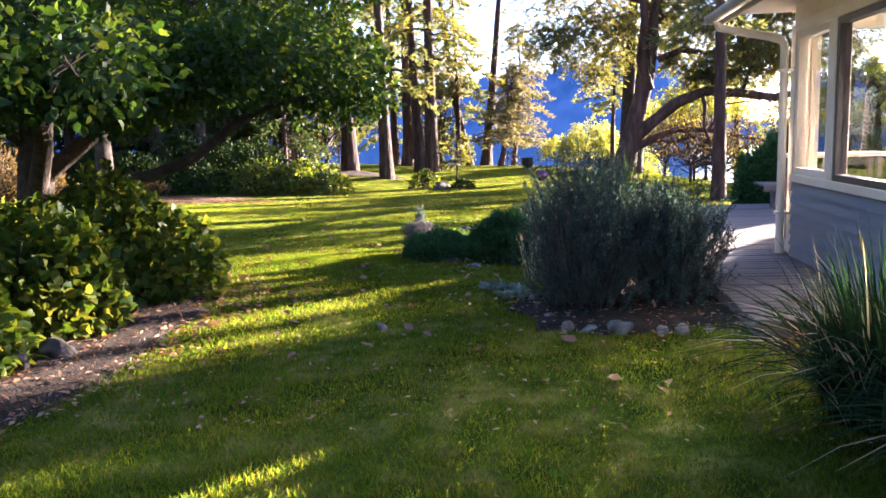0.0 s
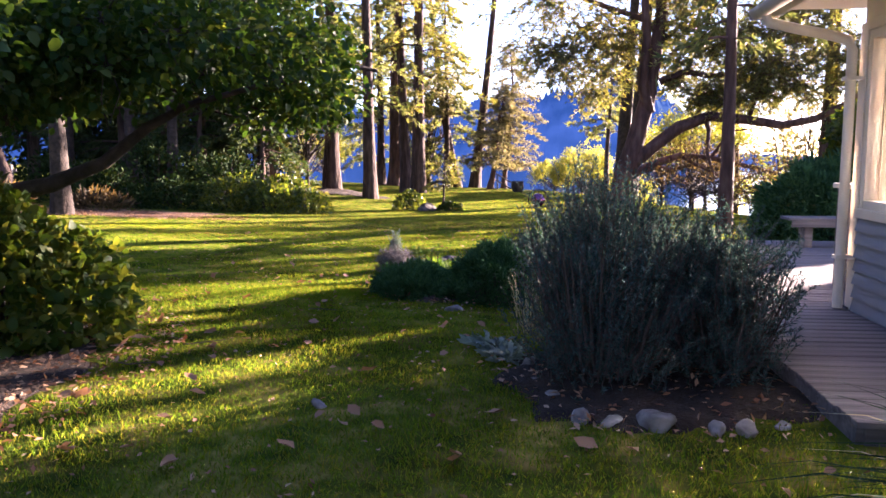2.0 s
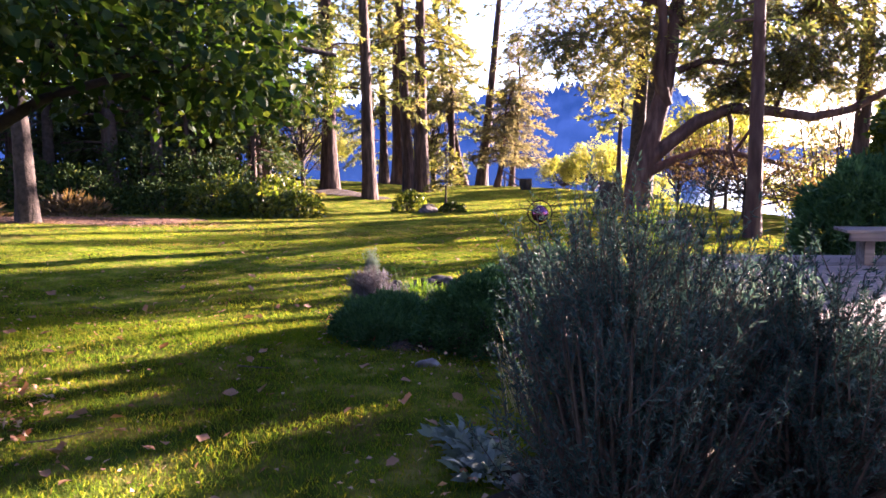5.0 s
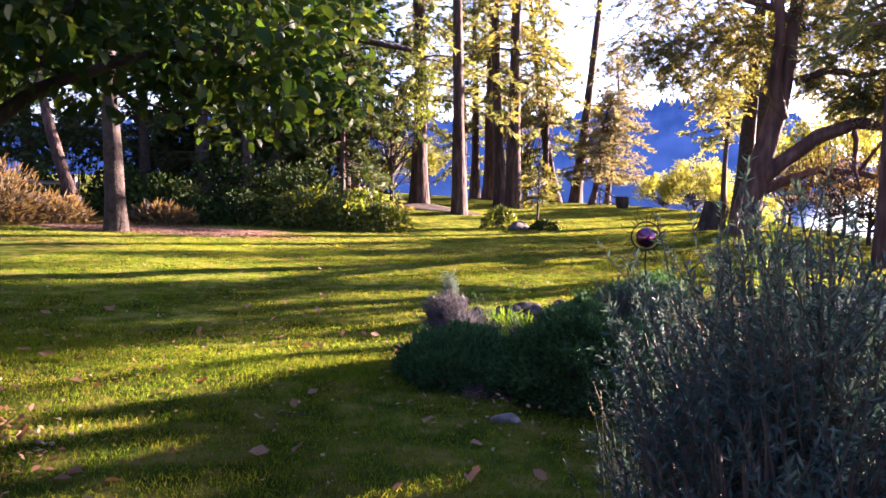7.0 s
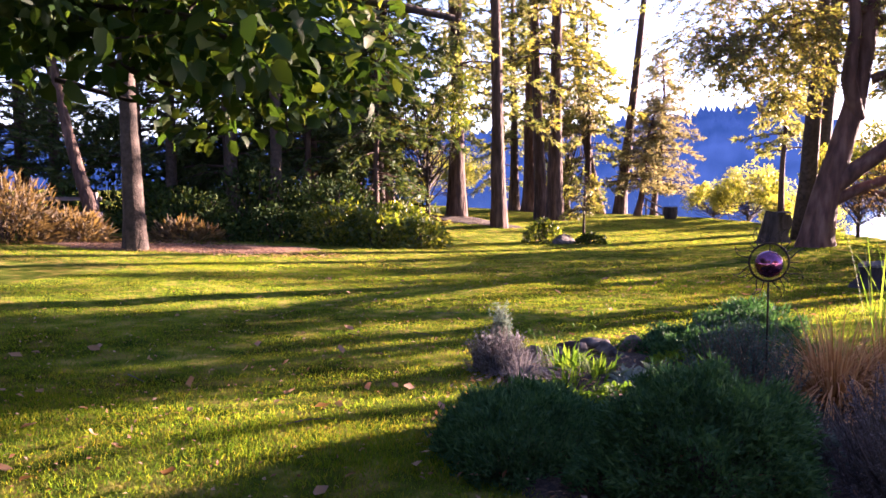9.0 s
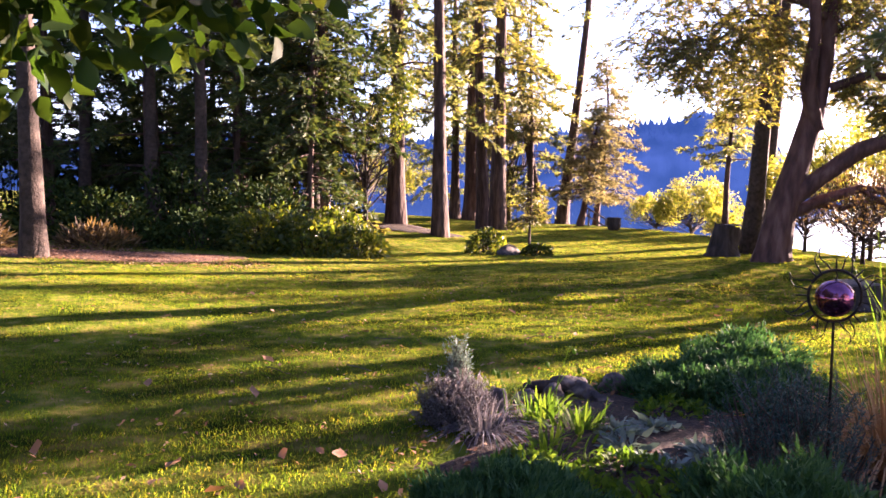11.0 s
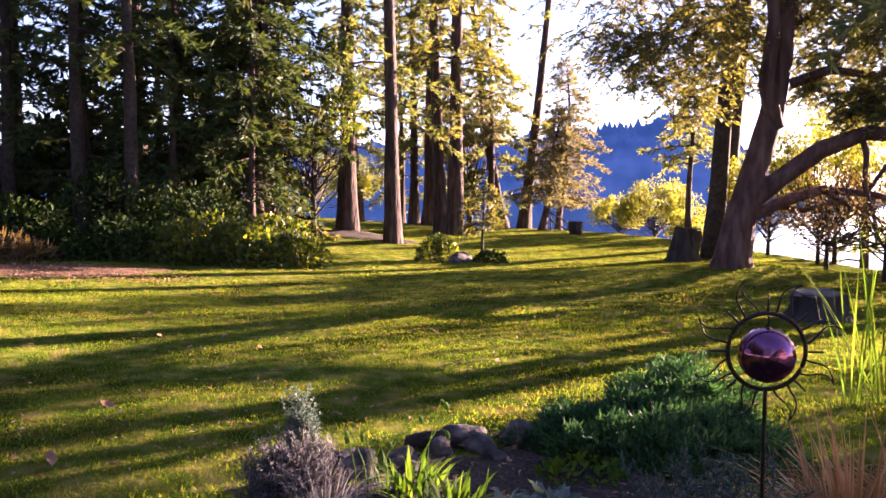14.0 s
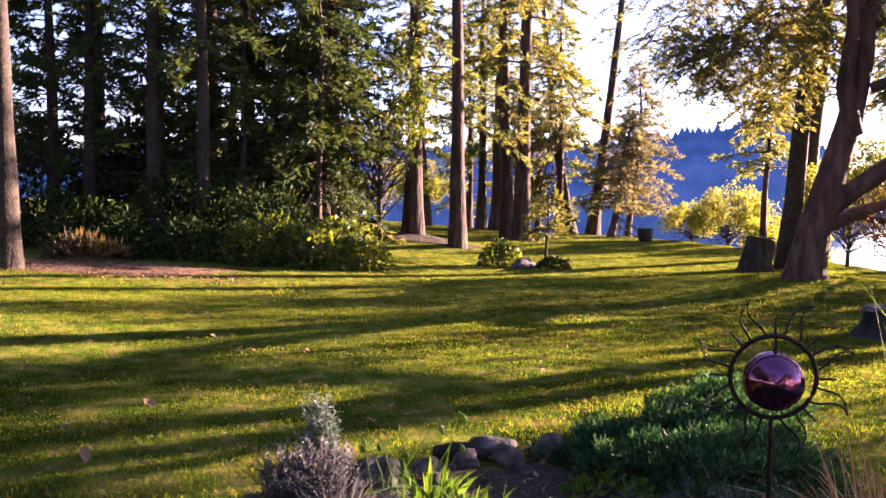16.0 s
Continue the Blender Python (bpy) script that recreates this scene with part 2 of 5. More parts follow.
# ---- mesh helpers ----
def mesh_object(name, verts, faces, material, parent=None, smooth=True):
    me = bpy.data.meshes.new(name)
    verts = np.asarray(verts, float)
    if isinstance(faces, np.ndarray):
        n, k = faces.shape
        me.vertices.add(len(verts))
        me.vertices.foreach_set("co", verts.ravel())
        me.loops.add(n * k)
        me.loops.foreach_set("vertex_index", faces.ravel().astype(np.int32))
        me.polygons.add(n)
        me.polygons.foreach_set("loop_start", np.arange(0, n * k, k, dtype=np.int32))
        me.polygons.foreach_set("use_smooth", np.full(n, smooth))
        me.update(calc_edges=True)
    else:
        me.from_pydata([tuple(v) for v in verts], [], faces)
        me.polygons.foreach_set("use_smooth", np.full(len(me.polygons), smooth))
        me.update()
    me.materials.append(material)
    ob = new(name, me)
    if parent:
        ob.parent = parent
    return ob


def part(name, bm, material, parent=None, label="", smooth=False):
    me = bpy.data.meshes.new(name)
    bm.to_mesh(me)
    bm.free()
    me.materials.append(material)
    me.polygons.foreach_set("use_smooth", np.full(len(me.polygons), smooth))
    ob = new(name, me)
    if parent:
        ob.parent = parent
    if label:
        tagged(ob, label)
    return ob


def box(x0, x1, y0, y1, z0, z1, bevel=0.0, bm=None):
    bm = bm or bmesh.new()
    got = bmesh.ops.create_cube(bm, size=1, matrix=Matrix.LocRotScale(((x0 + x1) / 2, (y0 + y1) / 2, (z0 + z1) / 2), None, (x1 - x0, y1 - y0, z1 - z0)))
    if bevel:
        edges = list({e for v in got["verts"] for e in v.link_edges})
        bmesh.ops.bevel(bm, geom=edges, offset=bevel, segments=1, affect="EDGES")
    return bm


def holder(name, at, label, category, group=""):
    ob = new(name)
    ob.location = at
    return tagged(ob, label, category, group)


def unit(a):
    return a / np.maximum(np.linalg.norm(a, axis=-1, keepdims=True), 1e-9)


def join(*pieces):
    """Several (verts, quads) in one."""
    vs, fs, n = [], [], 0
    for v, f in pieces:
        vs.append(v), fs.append(f + n)
        n += len(v)
    return np.concatenate(vs), np.concatenate(fs)


def rhombs(P, D, L, W, rs, fold=0.15, N=None):
    """Pointed leaves: base points P, ways D, lengths L and widths W."""
    P, D = np.asarray(P, float), unit(np.asarray(D, float))
    n = len(P)
    L, W = np.broadcast_to(L, n)[:, None], np.broadcast_to(W, n)[:, None]
    N = unit(rs.normal(size=(n, 3))) if N is None else N
    S = unit(np.cross(D, N))
    U = np.cross(S, D)
    V = np.stack([P, P + D * L * 0.45 + S * W / 2 + U * W * fold, P + D * L, P + D * L * 0.45 - S * W / 2 + U * W * fold], 1).reshape(-1, 3)
    return V, np.arange(4 * n).reshape(-1, 4)


def leaves(P, D, L, W, rs, N=None, fold=0.18, droop=0.2):
    """Broad leaves with a midrib fold and a drooping tip: two quads a side."""
    P, D = np.asarray(P, float), unit(np.asarray(D, float))
    n = len(P)
    L, W = np.broadcast_to(L, n)[:, None], np.broadcast_to(W, n)[:, None]
    N = unit(rs.normal(size=(n, 3)) + (0, 0, 1.2)) if N is None else N
    S = unit(np.cross(D, N))
    U = np.cross(S, D)
    a = P + D * L * 0.5
    tip = P + D * L - U * L * droop
    l1, r1 = P + D * L * 0.28 + S * W * 0.42 + U * W * fold, P + D * L * 0.28 - S * W * 0.42 + U * W * fold
    l2, r2 = P + D * L * 0.68 + S * W * 0.40 + U * W * (fold - 0.1), P + D * L * 0.68 - S * W * 0.40 + U * W * (fold - 0.1)
    V = np.stack([P, l1, l2, tip, r2, r1, a], 1).reshape(-1, 3)
    base = np.arange(n)[:, None] * 7
    F = np.concatenate([base + [0, 1, 2, 6], base + [6, 2, 3, 4], base + [0, 6, 4, 5]], 0)
    return V, F


def tube(points, radii, sides=10, rs=None, rough=0.0, flare=0.0):
    """A tapered limb along points; flare widens its foot into roots."""
    pts = np.asarray(points, float)
    n = len(pts)
    tan = unit(np.gradient(pts, axis=0))
    ref = np.where(np.abs(tan[:, 2:3]) > 0.9, np.array([[1.0, 0, 0]]), np.array([[0, 0, 1.0]]))
    A = unit(np.cross(tan, ref))
    B = np.cross(tan, A)
    ang = np.linspace(0, 2 * math.pi, sides, endpoint=False)
    r = np.asarray(radii, float)[:, None] * np.ones((1, sides))
    if rs is not None and rough:
        ridge = 1 + rough * np.sin(ang * 5 + rs.rand() * 6)[None] * 0.5
        r = r * ridge * (1 + rough * rs.uniform(-1, 1, r.shape))
    if flare:
        h = np.linspace(0, 1, n)[:, None]
        r = r * (1 + flare * np.exp(-h * n / 1.2) * (1 + 0.5 * np.sin(ang * 4 + 1)[None]))
    V = pts[:, None] + A[:, None] * (np.cos(ang)[None] * r)[..., None] + B[:, None] * (np.sin(ang)[None] * r)[..., None]
    i, j = np.meshgrid(np.arange(n - 1), np.arange(sides), indexing="ij")
    k = (j + 1) % sides
    F = np.stack([i * sides + j, i * sides + k, (i + 1) * sides + k, (i + 1) * sides + j], -1).reshape(-1, 4)
    return V.reshape(-1, 3), F


def ground_z(x, y):
    """Height of the lawn, its mounds and the bank that falls to the lake."""
    x, y = np.asarray(x, float), np.asarray(y, float)
    z = np.interp(y, [-60, -5, 2, 4, 8, 12, 16, 22, 30, 40, 50], [0.3, 0.22, 0.2, 0.16, 0.01, -0.17, -0.27, -0.46, -0.64, -0.6, -0.5])
    z = z + 0.04 * np.clip(-x - 6, 0, 30)
    for mx, my, r, h in ((3.2, 27.0, 3.0, 0.4), (-10.2, 37.5, 2.2, 0.4), (-5.9, 41, 2.0, 0.12)):
        z = z + h * np.exp(-((x - mx) ** 2 + (y - my) ** 2) / r**2)
    edge = np.interp(x, [-120, -40, -13, -3, 0.5, 2.65, 5, 7, 9, 12, 15, 20, 30, 120], [90, 62, 51, 50, 47, 44, 39, 33, 27, 22, 27, 34, 38, 40])
    d = np.clip((y - edge) / 7.0, 0, 1)
    return z - 4.2 * d * d * (3 - 2 * d)


def tufts(x, y):
    """Small hollows and humps of the old lawn."""
    x, y = np.asarray(x, float), np.asarray(y, float)
    rise = [noise.noise((a * 0.55, b_ * 0.55, 0)) * 0.03 + noise.noise((a * 1.5, b_ * 1.5, 4)) * 0.016 for a, b_ in zip(x.ravel(), y.ravel())]
    return np.array(rise).reshape(x.shape)


def gz(x, y):
    return float(ground_z(x, y))


# ---- ground, lake, far shore ----
def axis_steps(lo, hi, fine_lo, fine_hi, fine, coarse):
    return np.concatenate([np.arange(lo, fine_lo, coarse), np.arange(fine_lo, fine_hi, fine), np.arange(fine_hi, hi + coarse, coarse)])


gx, gy = axis_steps(-130, 130, -16, 8, 0.25, 6), axis_steps(-60, 110, -5, 56, 0.25, 6)
GX, GY = np.meshgrid(gx, gy, indexing="ij")
GZ = ground_z(GX, GY)
tuft = tufts(GX, GY)
GV = np.stack([GX, GY, GZ + tuft], -1).reshape(-1, 3)
i, j = np.meshgrid(np.arange(len(gx) - 1), np.arange(len(gy) - 1), indexing="ij")
m_ = len(gy)
GF = np.stack([i * m_ + j, (i + 1) * m_ + j, (i + 1) * m_ + j + 1, i * m_ + j + 1], -1).reshape(-1, 4)
tagged(mesh_object("ground", GV, GF, M_LAWN), "uneven mown lawn with dry yellow patches, falling to a lake shore", "lawn", kind="structure")

WV = np.array([(-1500, -40, -3.1), (1500, -40, -3.1), (1500, 1500, -3.1), (-1500, 1500, -3.1)])
tagged(mesh_object("water", WV, np.array([[0, 1, 2, 3]]), M_WATER), "calm blue lake with small ripples beyond the lawn", "lake", kind="structure")

rs = np.random.RandomState(5)
hx = np.arange(-520, 700, 3.0)
ridge = 29 + 5 * np.sin(hx / 90 + 0.5) + 4 * np.sin(hx / 37) + rs.uniform(-2.2, 2.2, len(hx))
ridge = ridge * np.interp(hx, [-520, 52, 72, 95, 700], [1.1, 1.0, 0.55, 0.12, 0.1])
rows_h = []
for k, (dy, f) in enumerate(((0, 0.0), (6, 0.25), (14, 0.45), (26, 0.65), (40, 0.85), (52, 1.0), (90, 0.9))):
    yy = 330 - 0.00035 * (hx - 60) ** 2 * 0.6 + dy + rs.uniform(-2, 2, len(hx))
    rows_h.append(np.stack([hx, yy, -3.4 + ridge * f + (rs.uniform(-1.5, 1.5, len(hx)) if 0 < k else 0)], -1))
HV = np.concatenate(rows_h)
n_h = len(hx)
i, j = np.meshgrid(np.arange(len(rows_h) - 1), np.arange(n_h - 1), indexing="ij")
HF = np.stack([i * n_h + j, i * n_h + j + 1, (i + 1) * n_h + j + 1, (i + 1) * n_h + j], -1).reshape(-1, 4)
tagged(mesh_object("backdrop", HV, HF, M_HILL, smooth=False), "wooded hill on the far shore of the lake, haze painted as blue glow", "hill", kind="structure")
# the crowns of the far wood, standing on the hill
cnt = 5200
tx, tf = rs.uniform(-420, 560, cnt), rs.uniform(0.1, 1, cnt) ** 0.8
ty = 330 - 0.00021 * (tx - 60) ** 2 + 52 * tf - 2
tz = -3.4 + np.interp(tx, hx, ridge) * np.clip(tf * 1.05, 0, 1) - 2
hh = rs.uniform(2.5, 5.5, cnt) * np.interp(tx, [52, 90], [1, 0.35])
ang = np.linspace(0, 2 * math.pi, 6)[:5]
rr = hh * rs.uniform(0.3, 0.55, cnt)
CV = np.concatenate([np.stack([np.stack([tx + rr * math.cos(a), ty + rr * math.sin(a), tz], -1) for a in ang], 1), np.stack([tx, ty, tz + hh], -1)[:, None]], 1).reshape(-1, 3)
CF = (np.arange(cnt)[:, None, None] * 6 + np.array([[k, (k + 1) % 5, 5] for k in range(5)])[None]).reshape(-1, 3)
tagged(mesh_object("far_woods", CV, CF, M_HILL), "far conifer wood, haze painted as blue glow", "woods", kind="stuff")

# ---- house and deck ----
WX, YC = 2.74, 6.6          # face of the side wall, corner of the house
DECK = 0.30


def wall_box(name, x0, x1, y0, y1, z0, z1, material, parent, bevel=0.0, label=""):
    return part(name, box(x0, x1, y0, y1, z0, z1, bevel), material, parent, label)


house = tagged(new("house"), "single-storey house with grey lapped siding and cream trim", "house")
# walls with openings: side wall along y, lake wall along x, and plain walls that close the room
wall_side = wall_box("wall_side", WX, WX + 0.14, -9, YC, -0.2, 1.16, M_INSIDE, house)
wall_box("wall_head", WX, WX + 0.14, -9, YC, 2.72, 3.0, M_CREAM, house)
wall_box("wall_lake", WX + 0.14, 8.5, YC - 0.14, YC, -0.2, 1.0, M_SIDING, house)
wall_box("wall_lake_head", WX + 0.14, 8.5, YC - 0.14, YC, 2.72, 3.0, M_CREAM, house)
wall_box("wall_end", 8.5, 8.64, -9, YC, -0.2, 1.0, M_INSIDE, house)
wall_box("wall_end_head", 8.5, 8.64, -9, YC, 2.6, 3.0, M_INSIDE, house)
for y0 in (-9, -6.2, -3.4, -0.6, 2.2, 5.0):
    wall_box("wall_pier", 8.5, 8.64, y0, y0 + 0.7, 1.0, 2.6, M_INSIDE, house)
wall_box("wall_back", WX, 8.64, -9.14, -9, -0.2, 3.0, M_SIDING, house)
wall_box("room_floor", WX + 0.14, 8.5, -9, YC - 0.14, 0.2, 0.28, M_INSIDE, house)
wall_box("room_ceiling", WX + 0.14, 8.5, -9, YC - 0.14, 2.86, 2.9, M_INSIDE, house)
wall_box("wall_rest", WX, WX + 0.14, -9, 0.2, 1.16, 2.72, M_SIDING, house)
# trim and windows of the side wall
wall_box("corner_board", WX - 0.022, WX + 0.14, YC - 0.13, YC + 0.022, 0.31, 2.78, M_CREAM, house, 0.004)
wall_box("window_sill", WX - 0.05, WX + 0.12, 0.2, YC - 0.133, 1.12, 1.2, M_CREAM, house, 0.006)
wall_box("window_head", WX - 0.03, WX + 0.1, 0.2, YC - 0.133, 2.70, 2.80, M_CREAM, house, 0.006)


def window(y0, y1, frame_mat, width, proud):
    """One fixed light: four frame members and a pane."""
    ob = wall_box("window", WX - proud, WX + 0.09, y0, y0 + width, 1.2, 2.7, frame_mat, house, 0.004)
    wall_box("stile", WX - proud, WX + 0.09, y1 - width, y1, 1.2, 2.7, frame_mat, ob, 0.004)
    wall_box("rail", WX - proud, WX + 0.09, y0 + width, y1 - width, 1.2, 1.2 + width, frame_mat, ob, 0.004)
    wall_box("rail", WX - proud, WX + 0.09, y0 + width, y1 - width, 2.7 - width, 2.7, frame_mat, ob, 0.004)
    pane = wall_box("pane", WX + 0.035, WX + 0.041, y0 + width, y1 - width, 1.2 + width, 2.7 - width, M_GLASS, ob)
    pane.visible_shadow = False


window(5.42, 6.465, M_CREAM, 0.075, 0.012)
wall_box("mullion", WX - 0.03, WX + 0.12, 5.25, 5.418, 1.2, 2.7, M_CREAM, house, 0.004)
window(3.70, 5.248, M_DARKFRAME, 0.065, 0.02)
window(2.15, 3.698, M_DARKFRAME, 0.065, 0.02)
window(0.5, 2.148, M_DARKFRAME, 0.065, 0.02)
# windows of the lake wall, seen through the room
for x0 in (2.9, 4.3, 5.7, 7.1):
    ob = wall_box("window", x0, x0 + 0.09, YC - 0.11, YC, 1.0, 2.72, M_CREAM, house)
    pane = wall_box("pane", x0 + 0.09, min(x0 + 1.4, 8.5), YC - 0.07, YC - 0.064, 1.0, 2.72, M_GLASS, ob)
    pane.visible_shadow = False
# lapped siding, board by board
zb = DECK + 0.01
bm = bmesh.new()
vs = [bm.verts.new(v) for v in ((-0.004, 0, 0.135), (-0.036, 0, 0), (0, 0, 0), (0, 0, 0.135), (-0.004, 1, 0.135), (-0.036, 1, 0), (0, 1, 0), (0, 1, 0.135))]
for f in ((0, 1, 5, 4), (1, 2, 6, 5), (0, 3, 2, 1), (4, 5, 6, 7), (0, 4, 7, 3)):
    bm.faces.new([vs[k] for k in f])
bmesh.ops.recalc_face_normals(bm, faces=bm.faces)
board_mesh = bpy.data.meshes.new("siding_board")
bm.to_mesh(board_mesh)
bm.free()
board_mesh.materials.append(M_SIDING)
for k in range(-4, 7):
    ob = new("siding_board", board_mesh)
    ob.parent = wall_side
    ob.location = (WX - 0.001, -9, DECK + 0.008 + k * 0.1165)
    ob.scale = (1, 9 + YC - 0.131, 0.1165 / 0.125)
# roof: eave, soffit, fascia, gutter, downspout
roof = part("roof", box(2.05, 9.2, -9.6, 7.15, 3.0, 3.02), M_CREAM, house)
bm = bmesh.new()
for x0, z0, x1, z1 in ((2.0, 3.03, 5.7, 4.5), (9.25, 3.03, 5.7, 4.5)):
    q = [bm.verts.new(v) for v in ((x0, -9.7, z0), (x1, -9.7, z1), (x1, 7.2, z1), (x0, 7.2, z0))]
    bm.faces.new(q)
bmesh.ops.solidify(bm, geom=bm.faces[:], thickness=0.06)
part("shingles", bm, M_ROOF, roof)
for y0 in (-9.6, 7.1):
    bm = bmesh.new()
    q = [bm.verts.new(v) for v in ((2.1, y0, 3.0), (9.1, y0, 3.0), (5.65, y0, 4.42))]
    bm.faces.new(q)
    part("gable", bm, M_SIDING, house)
part("fascia", box(2.02, 2.05, -9.6, 7.15, 2.86, 3.02, 0.004), M_CREAM, roof)
ang = np.linspace(math.pi, 2 * math.pi, 9)
prof = [(2.0 - 0.065 + 0.065 * math.cos(a), 2.97 + 0.085 * math.sin(a)) for a in ang]
GVt = np.array([(x, y, z) for y in (-9.6, 7.0) for x, z in prof])
gut_ob = mesh_object("gutter", GVt, np.array([[k, k + 1, k + 10, k + 9] for k in range(8)]), M_GUTTER, roof)
sol = gut_ob.modifiers.new("wall", "SOLIDIFY")
sol.thickness = 0.006
bm = box(1.87, 2.0, 6.99, 7.0, 2.885, 2.985)
part("gutter_end", bm, M_GUTTER, roof)
spout = mesh_object("downspout", *tube([(1.95, 6.75, 2.9), (1.97, 6.72, 2.82), (2.2, 6.7, 2.76), (2.5, 6.66, 2.69), (2.61, 6.6, 2.64), (2.63, 6.56, 2.55), (2.63, 6.55, 1.4), (2.63, 6.55, 0.31)], [0.045] * 8, 8), M_CREAM, house)
for z0 in (0.75, 2.3):
    wall_box("strap", 2.575, WX - 0.024, 6.5, 6.6, z0, z0 + 0.03, M_CREAM, spout)

deck = tagged(new("deck"), "weathered grey wooden deck beside the house", "deck", kind="structure")
dm = bpy.data.meshes.new("plank")
bm = box(0, 1, 0, 0.134, 0, 0.036, 0.004)
bm.to_mesh(dm)
bm.free()
dm.materials.append(M_GREYWOOD)
k = 0
rs = np.random.RandomState(8)
yy = 3.38
while yy < 12.3:
    ob = new("plank", dm)
    ob.parent = deck
    x0 = 1.58 + rs.uniform(-0.012, 0.012) + max(0, (yy - 9.5) * 0.1)
    ob.location = (x0, yy, DECK - 0.036 + rs.uniform(-0.002, 0.002))
    ob.scale = ((WX - 0.03 if yy < YC + 0.03 else 9.0) - x0, 1, 1)
    yy += 0.14
part("fascia_board", box(1.6, 1.64, 3.42, 12.3, 0.02, DECK - 0.04, 0.003), M_GREYWOOD, deck)
part("fascia_board", box(1.64, WX, 3.40, 3.44, 0.02, DECK - 0.04, 0.003), M_GREYWOOD, deck)
for y0 in (3.6, 5.6, 7.6, 9.6, 11.6):
    part("footing", box(1.68, 1.8, y0, y0 + 0.12, -0.3, DECK - 0.04), M_GREYWOOD, deck)


def deck_bench(at, length):
    ob = holder("deck_bench", at, "grey weathered plank bench on the deck", "bench")
    for k in range(3):
        part("seat_plank", box(0, length, k * 0.15, k * 0.15 + 0.14, 0.40, 0.44, 0.006), M_GREYWOOD, ob)
    for x0 in (0.25, length - 0.4):
        part("leg", box(x0, x0 + 0.12, 0.08, 0.36, 0.0, 0.398, 0.006), M_GREYWOOD, ob)
    part("apron", box(0.05, length - 0.05, 0.01, 0.05, 0.30, 0.398, 0.003), M_GREYWOOD, ob)
    return ob


deck_bench((3.65, 11.3, DECK), 2.6)
table = holder("potting_table", (3.02, 7.5, DECK), "tall narrow cream wooden table on the deck", "table")
part("tabletop", box(0, 1.1, 0, 0.42, 1.02, 1.07, 0.006), M_CREAM, table)
for x0, y0 in ((0.04, 0.04), (1.0, 0.04), (0.04, 0.32), (1.0, 0.32)):
    part("leg", box(x0, x0 + 0.06, y0, y0 + 0.06, 0, 1.018, 0.003), M_GREYWOOD, table)


# ---- trees ----
def conifer(name, at, h, r, label, seed, start=0.3, reach=3.0, limbs=70, sprays=40, lean=(0.0, 0.0), needle=None, bark=None, droop=0.35, spray=0.42, bend=0.15, group="", clear=None, width=0.2):
    """A conifer: fluted tapered trunk, drooping limbs, and needle sprays along them."""
    rs = np.random.RandomState(seed)
    tree = holder(name, at, label, "tree", group)
    n = 16
    s = np.linspace(0, 1, n)
    ph = rs.uniform(0, 6, 2)
    cx = lean[0] * s + bend * np.sin(s * 5 + ph[0]) * s
    cy = lean[1] * s + bend * np.sin(s * 4 + ph[1]) * s
    pts = np.stack([cx, cy, s**1.15 * h], -1)
    pts[0, 2] = -0.35
    rad = r * (1 - s) ** 0.8 * 0.95 + 0.02
    mesh_object("trunk", *tube(pts, rad, 14, rs, 0.07, 0.38), bark or M_BARK, tree)
    tubes, P, D, L = [], [], [], []
    for k in range(limbs):
        f = start + (0.99 - start) * (k + rs.rand()) / limbs
        base = np.array([np.interp(f, s**1.15, pts[:, c]) for c in range(3)])
        a = rs.uniform(0, 2 * math.pi)
        if clear and clear[0] < math.degrees(a) % 360 < clear[1] and f < clear[2]:
            continue
        ln_ = reach * (1.05 - f) ** 0.65 * rs.uniform(0.55, 1.1) + 0.3
        out = np.array([math.cos(a), math.sin(a), 0])
        t = np.linspace(0, 1, 6)[:, None]
        up = rs.uniform(-0.05, 0.35)
        path = base + out * t * ln_ + np.array([0, 0, 1]) * (up * t - (droop + up) * t**2) * ln_ + rs.normal(0, 0.03, (6, 3)) * t * ln_
        tubes.append(tube(path, np.interp(t[:, 0], [0, 1], [0.012 + ln_ * 0.013, 0.006]), 3))
        m = int(sprays * (0.35 + ln_ / reach))
        q = rs.uniform(0.12, 1, m) ** 0.8
        p = np.stack([np.interp(q, t[:, 0], path[:, c]) for c in range(3)], -1)
        side = np.cross(out, (0, 0, 1)) * rs.choice([-1, 1], m)[:, None]
        d = out * rs.uniform(0.2, 1, (m, 1)) + side * rs.uniform(0.1, 1.1, (m, 1)) + np.array([0, 0, 1]) * rs.uniform(-0.8, 0.25, (m, 1))
        P.append(p + rs.normal(0, 0.06, (m, 3))), D.append(d), L.append(spray * rs.uniform(0.5, 1.3, m))
    P, D, L = np.concatenate(P), np.concatenate(D), np.concatenate(L)
    # each spray is a twig fan of five pointed pieces
    Ps, Ds, Ls = [P], [D], [L]
    for off in (0.75, -0.75, 0.45, -0.45):
        S = unit(np.cross(unit(D), rs.normal(size=D.shape)))
        Ps.append(P + unit(D) * (L * rs.uniform(0.1, 0.5, len(L)))[:, None])
        Ds.append(unit(D) + S * off)
        Ls.append(L * 0.6)
    tagged(mesh_object("branch", *join(*tubes), bark or M_BARK, tree), kind="stuff")
    P, D, L = np.concatenate(Ps), np.concatenate(Ds), np.concatenate(Ls)
    mesh_object("crown", *rhombs(P, D, L, L * width, rs), needle or M_FIR, tree)
    return tree


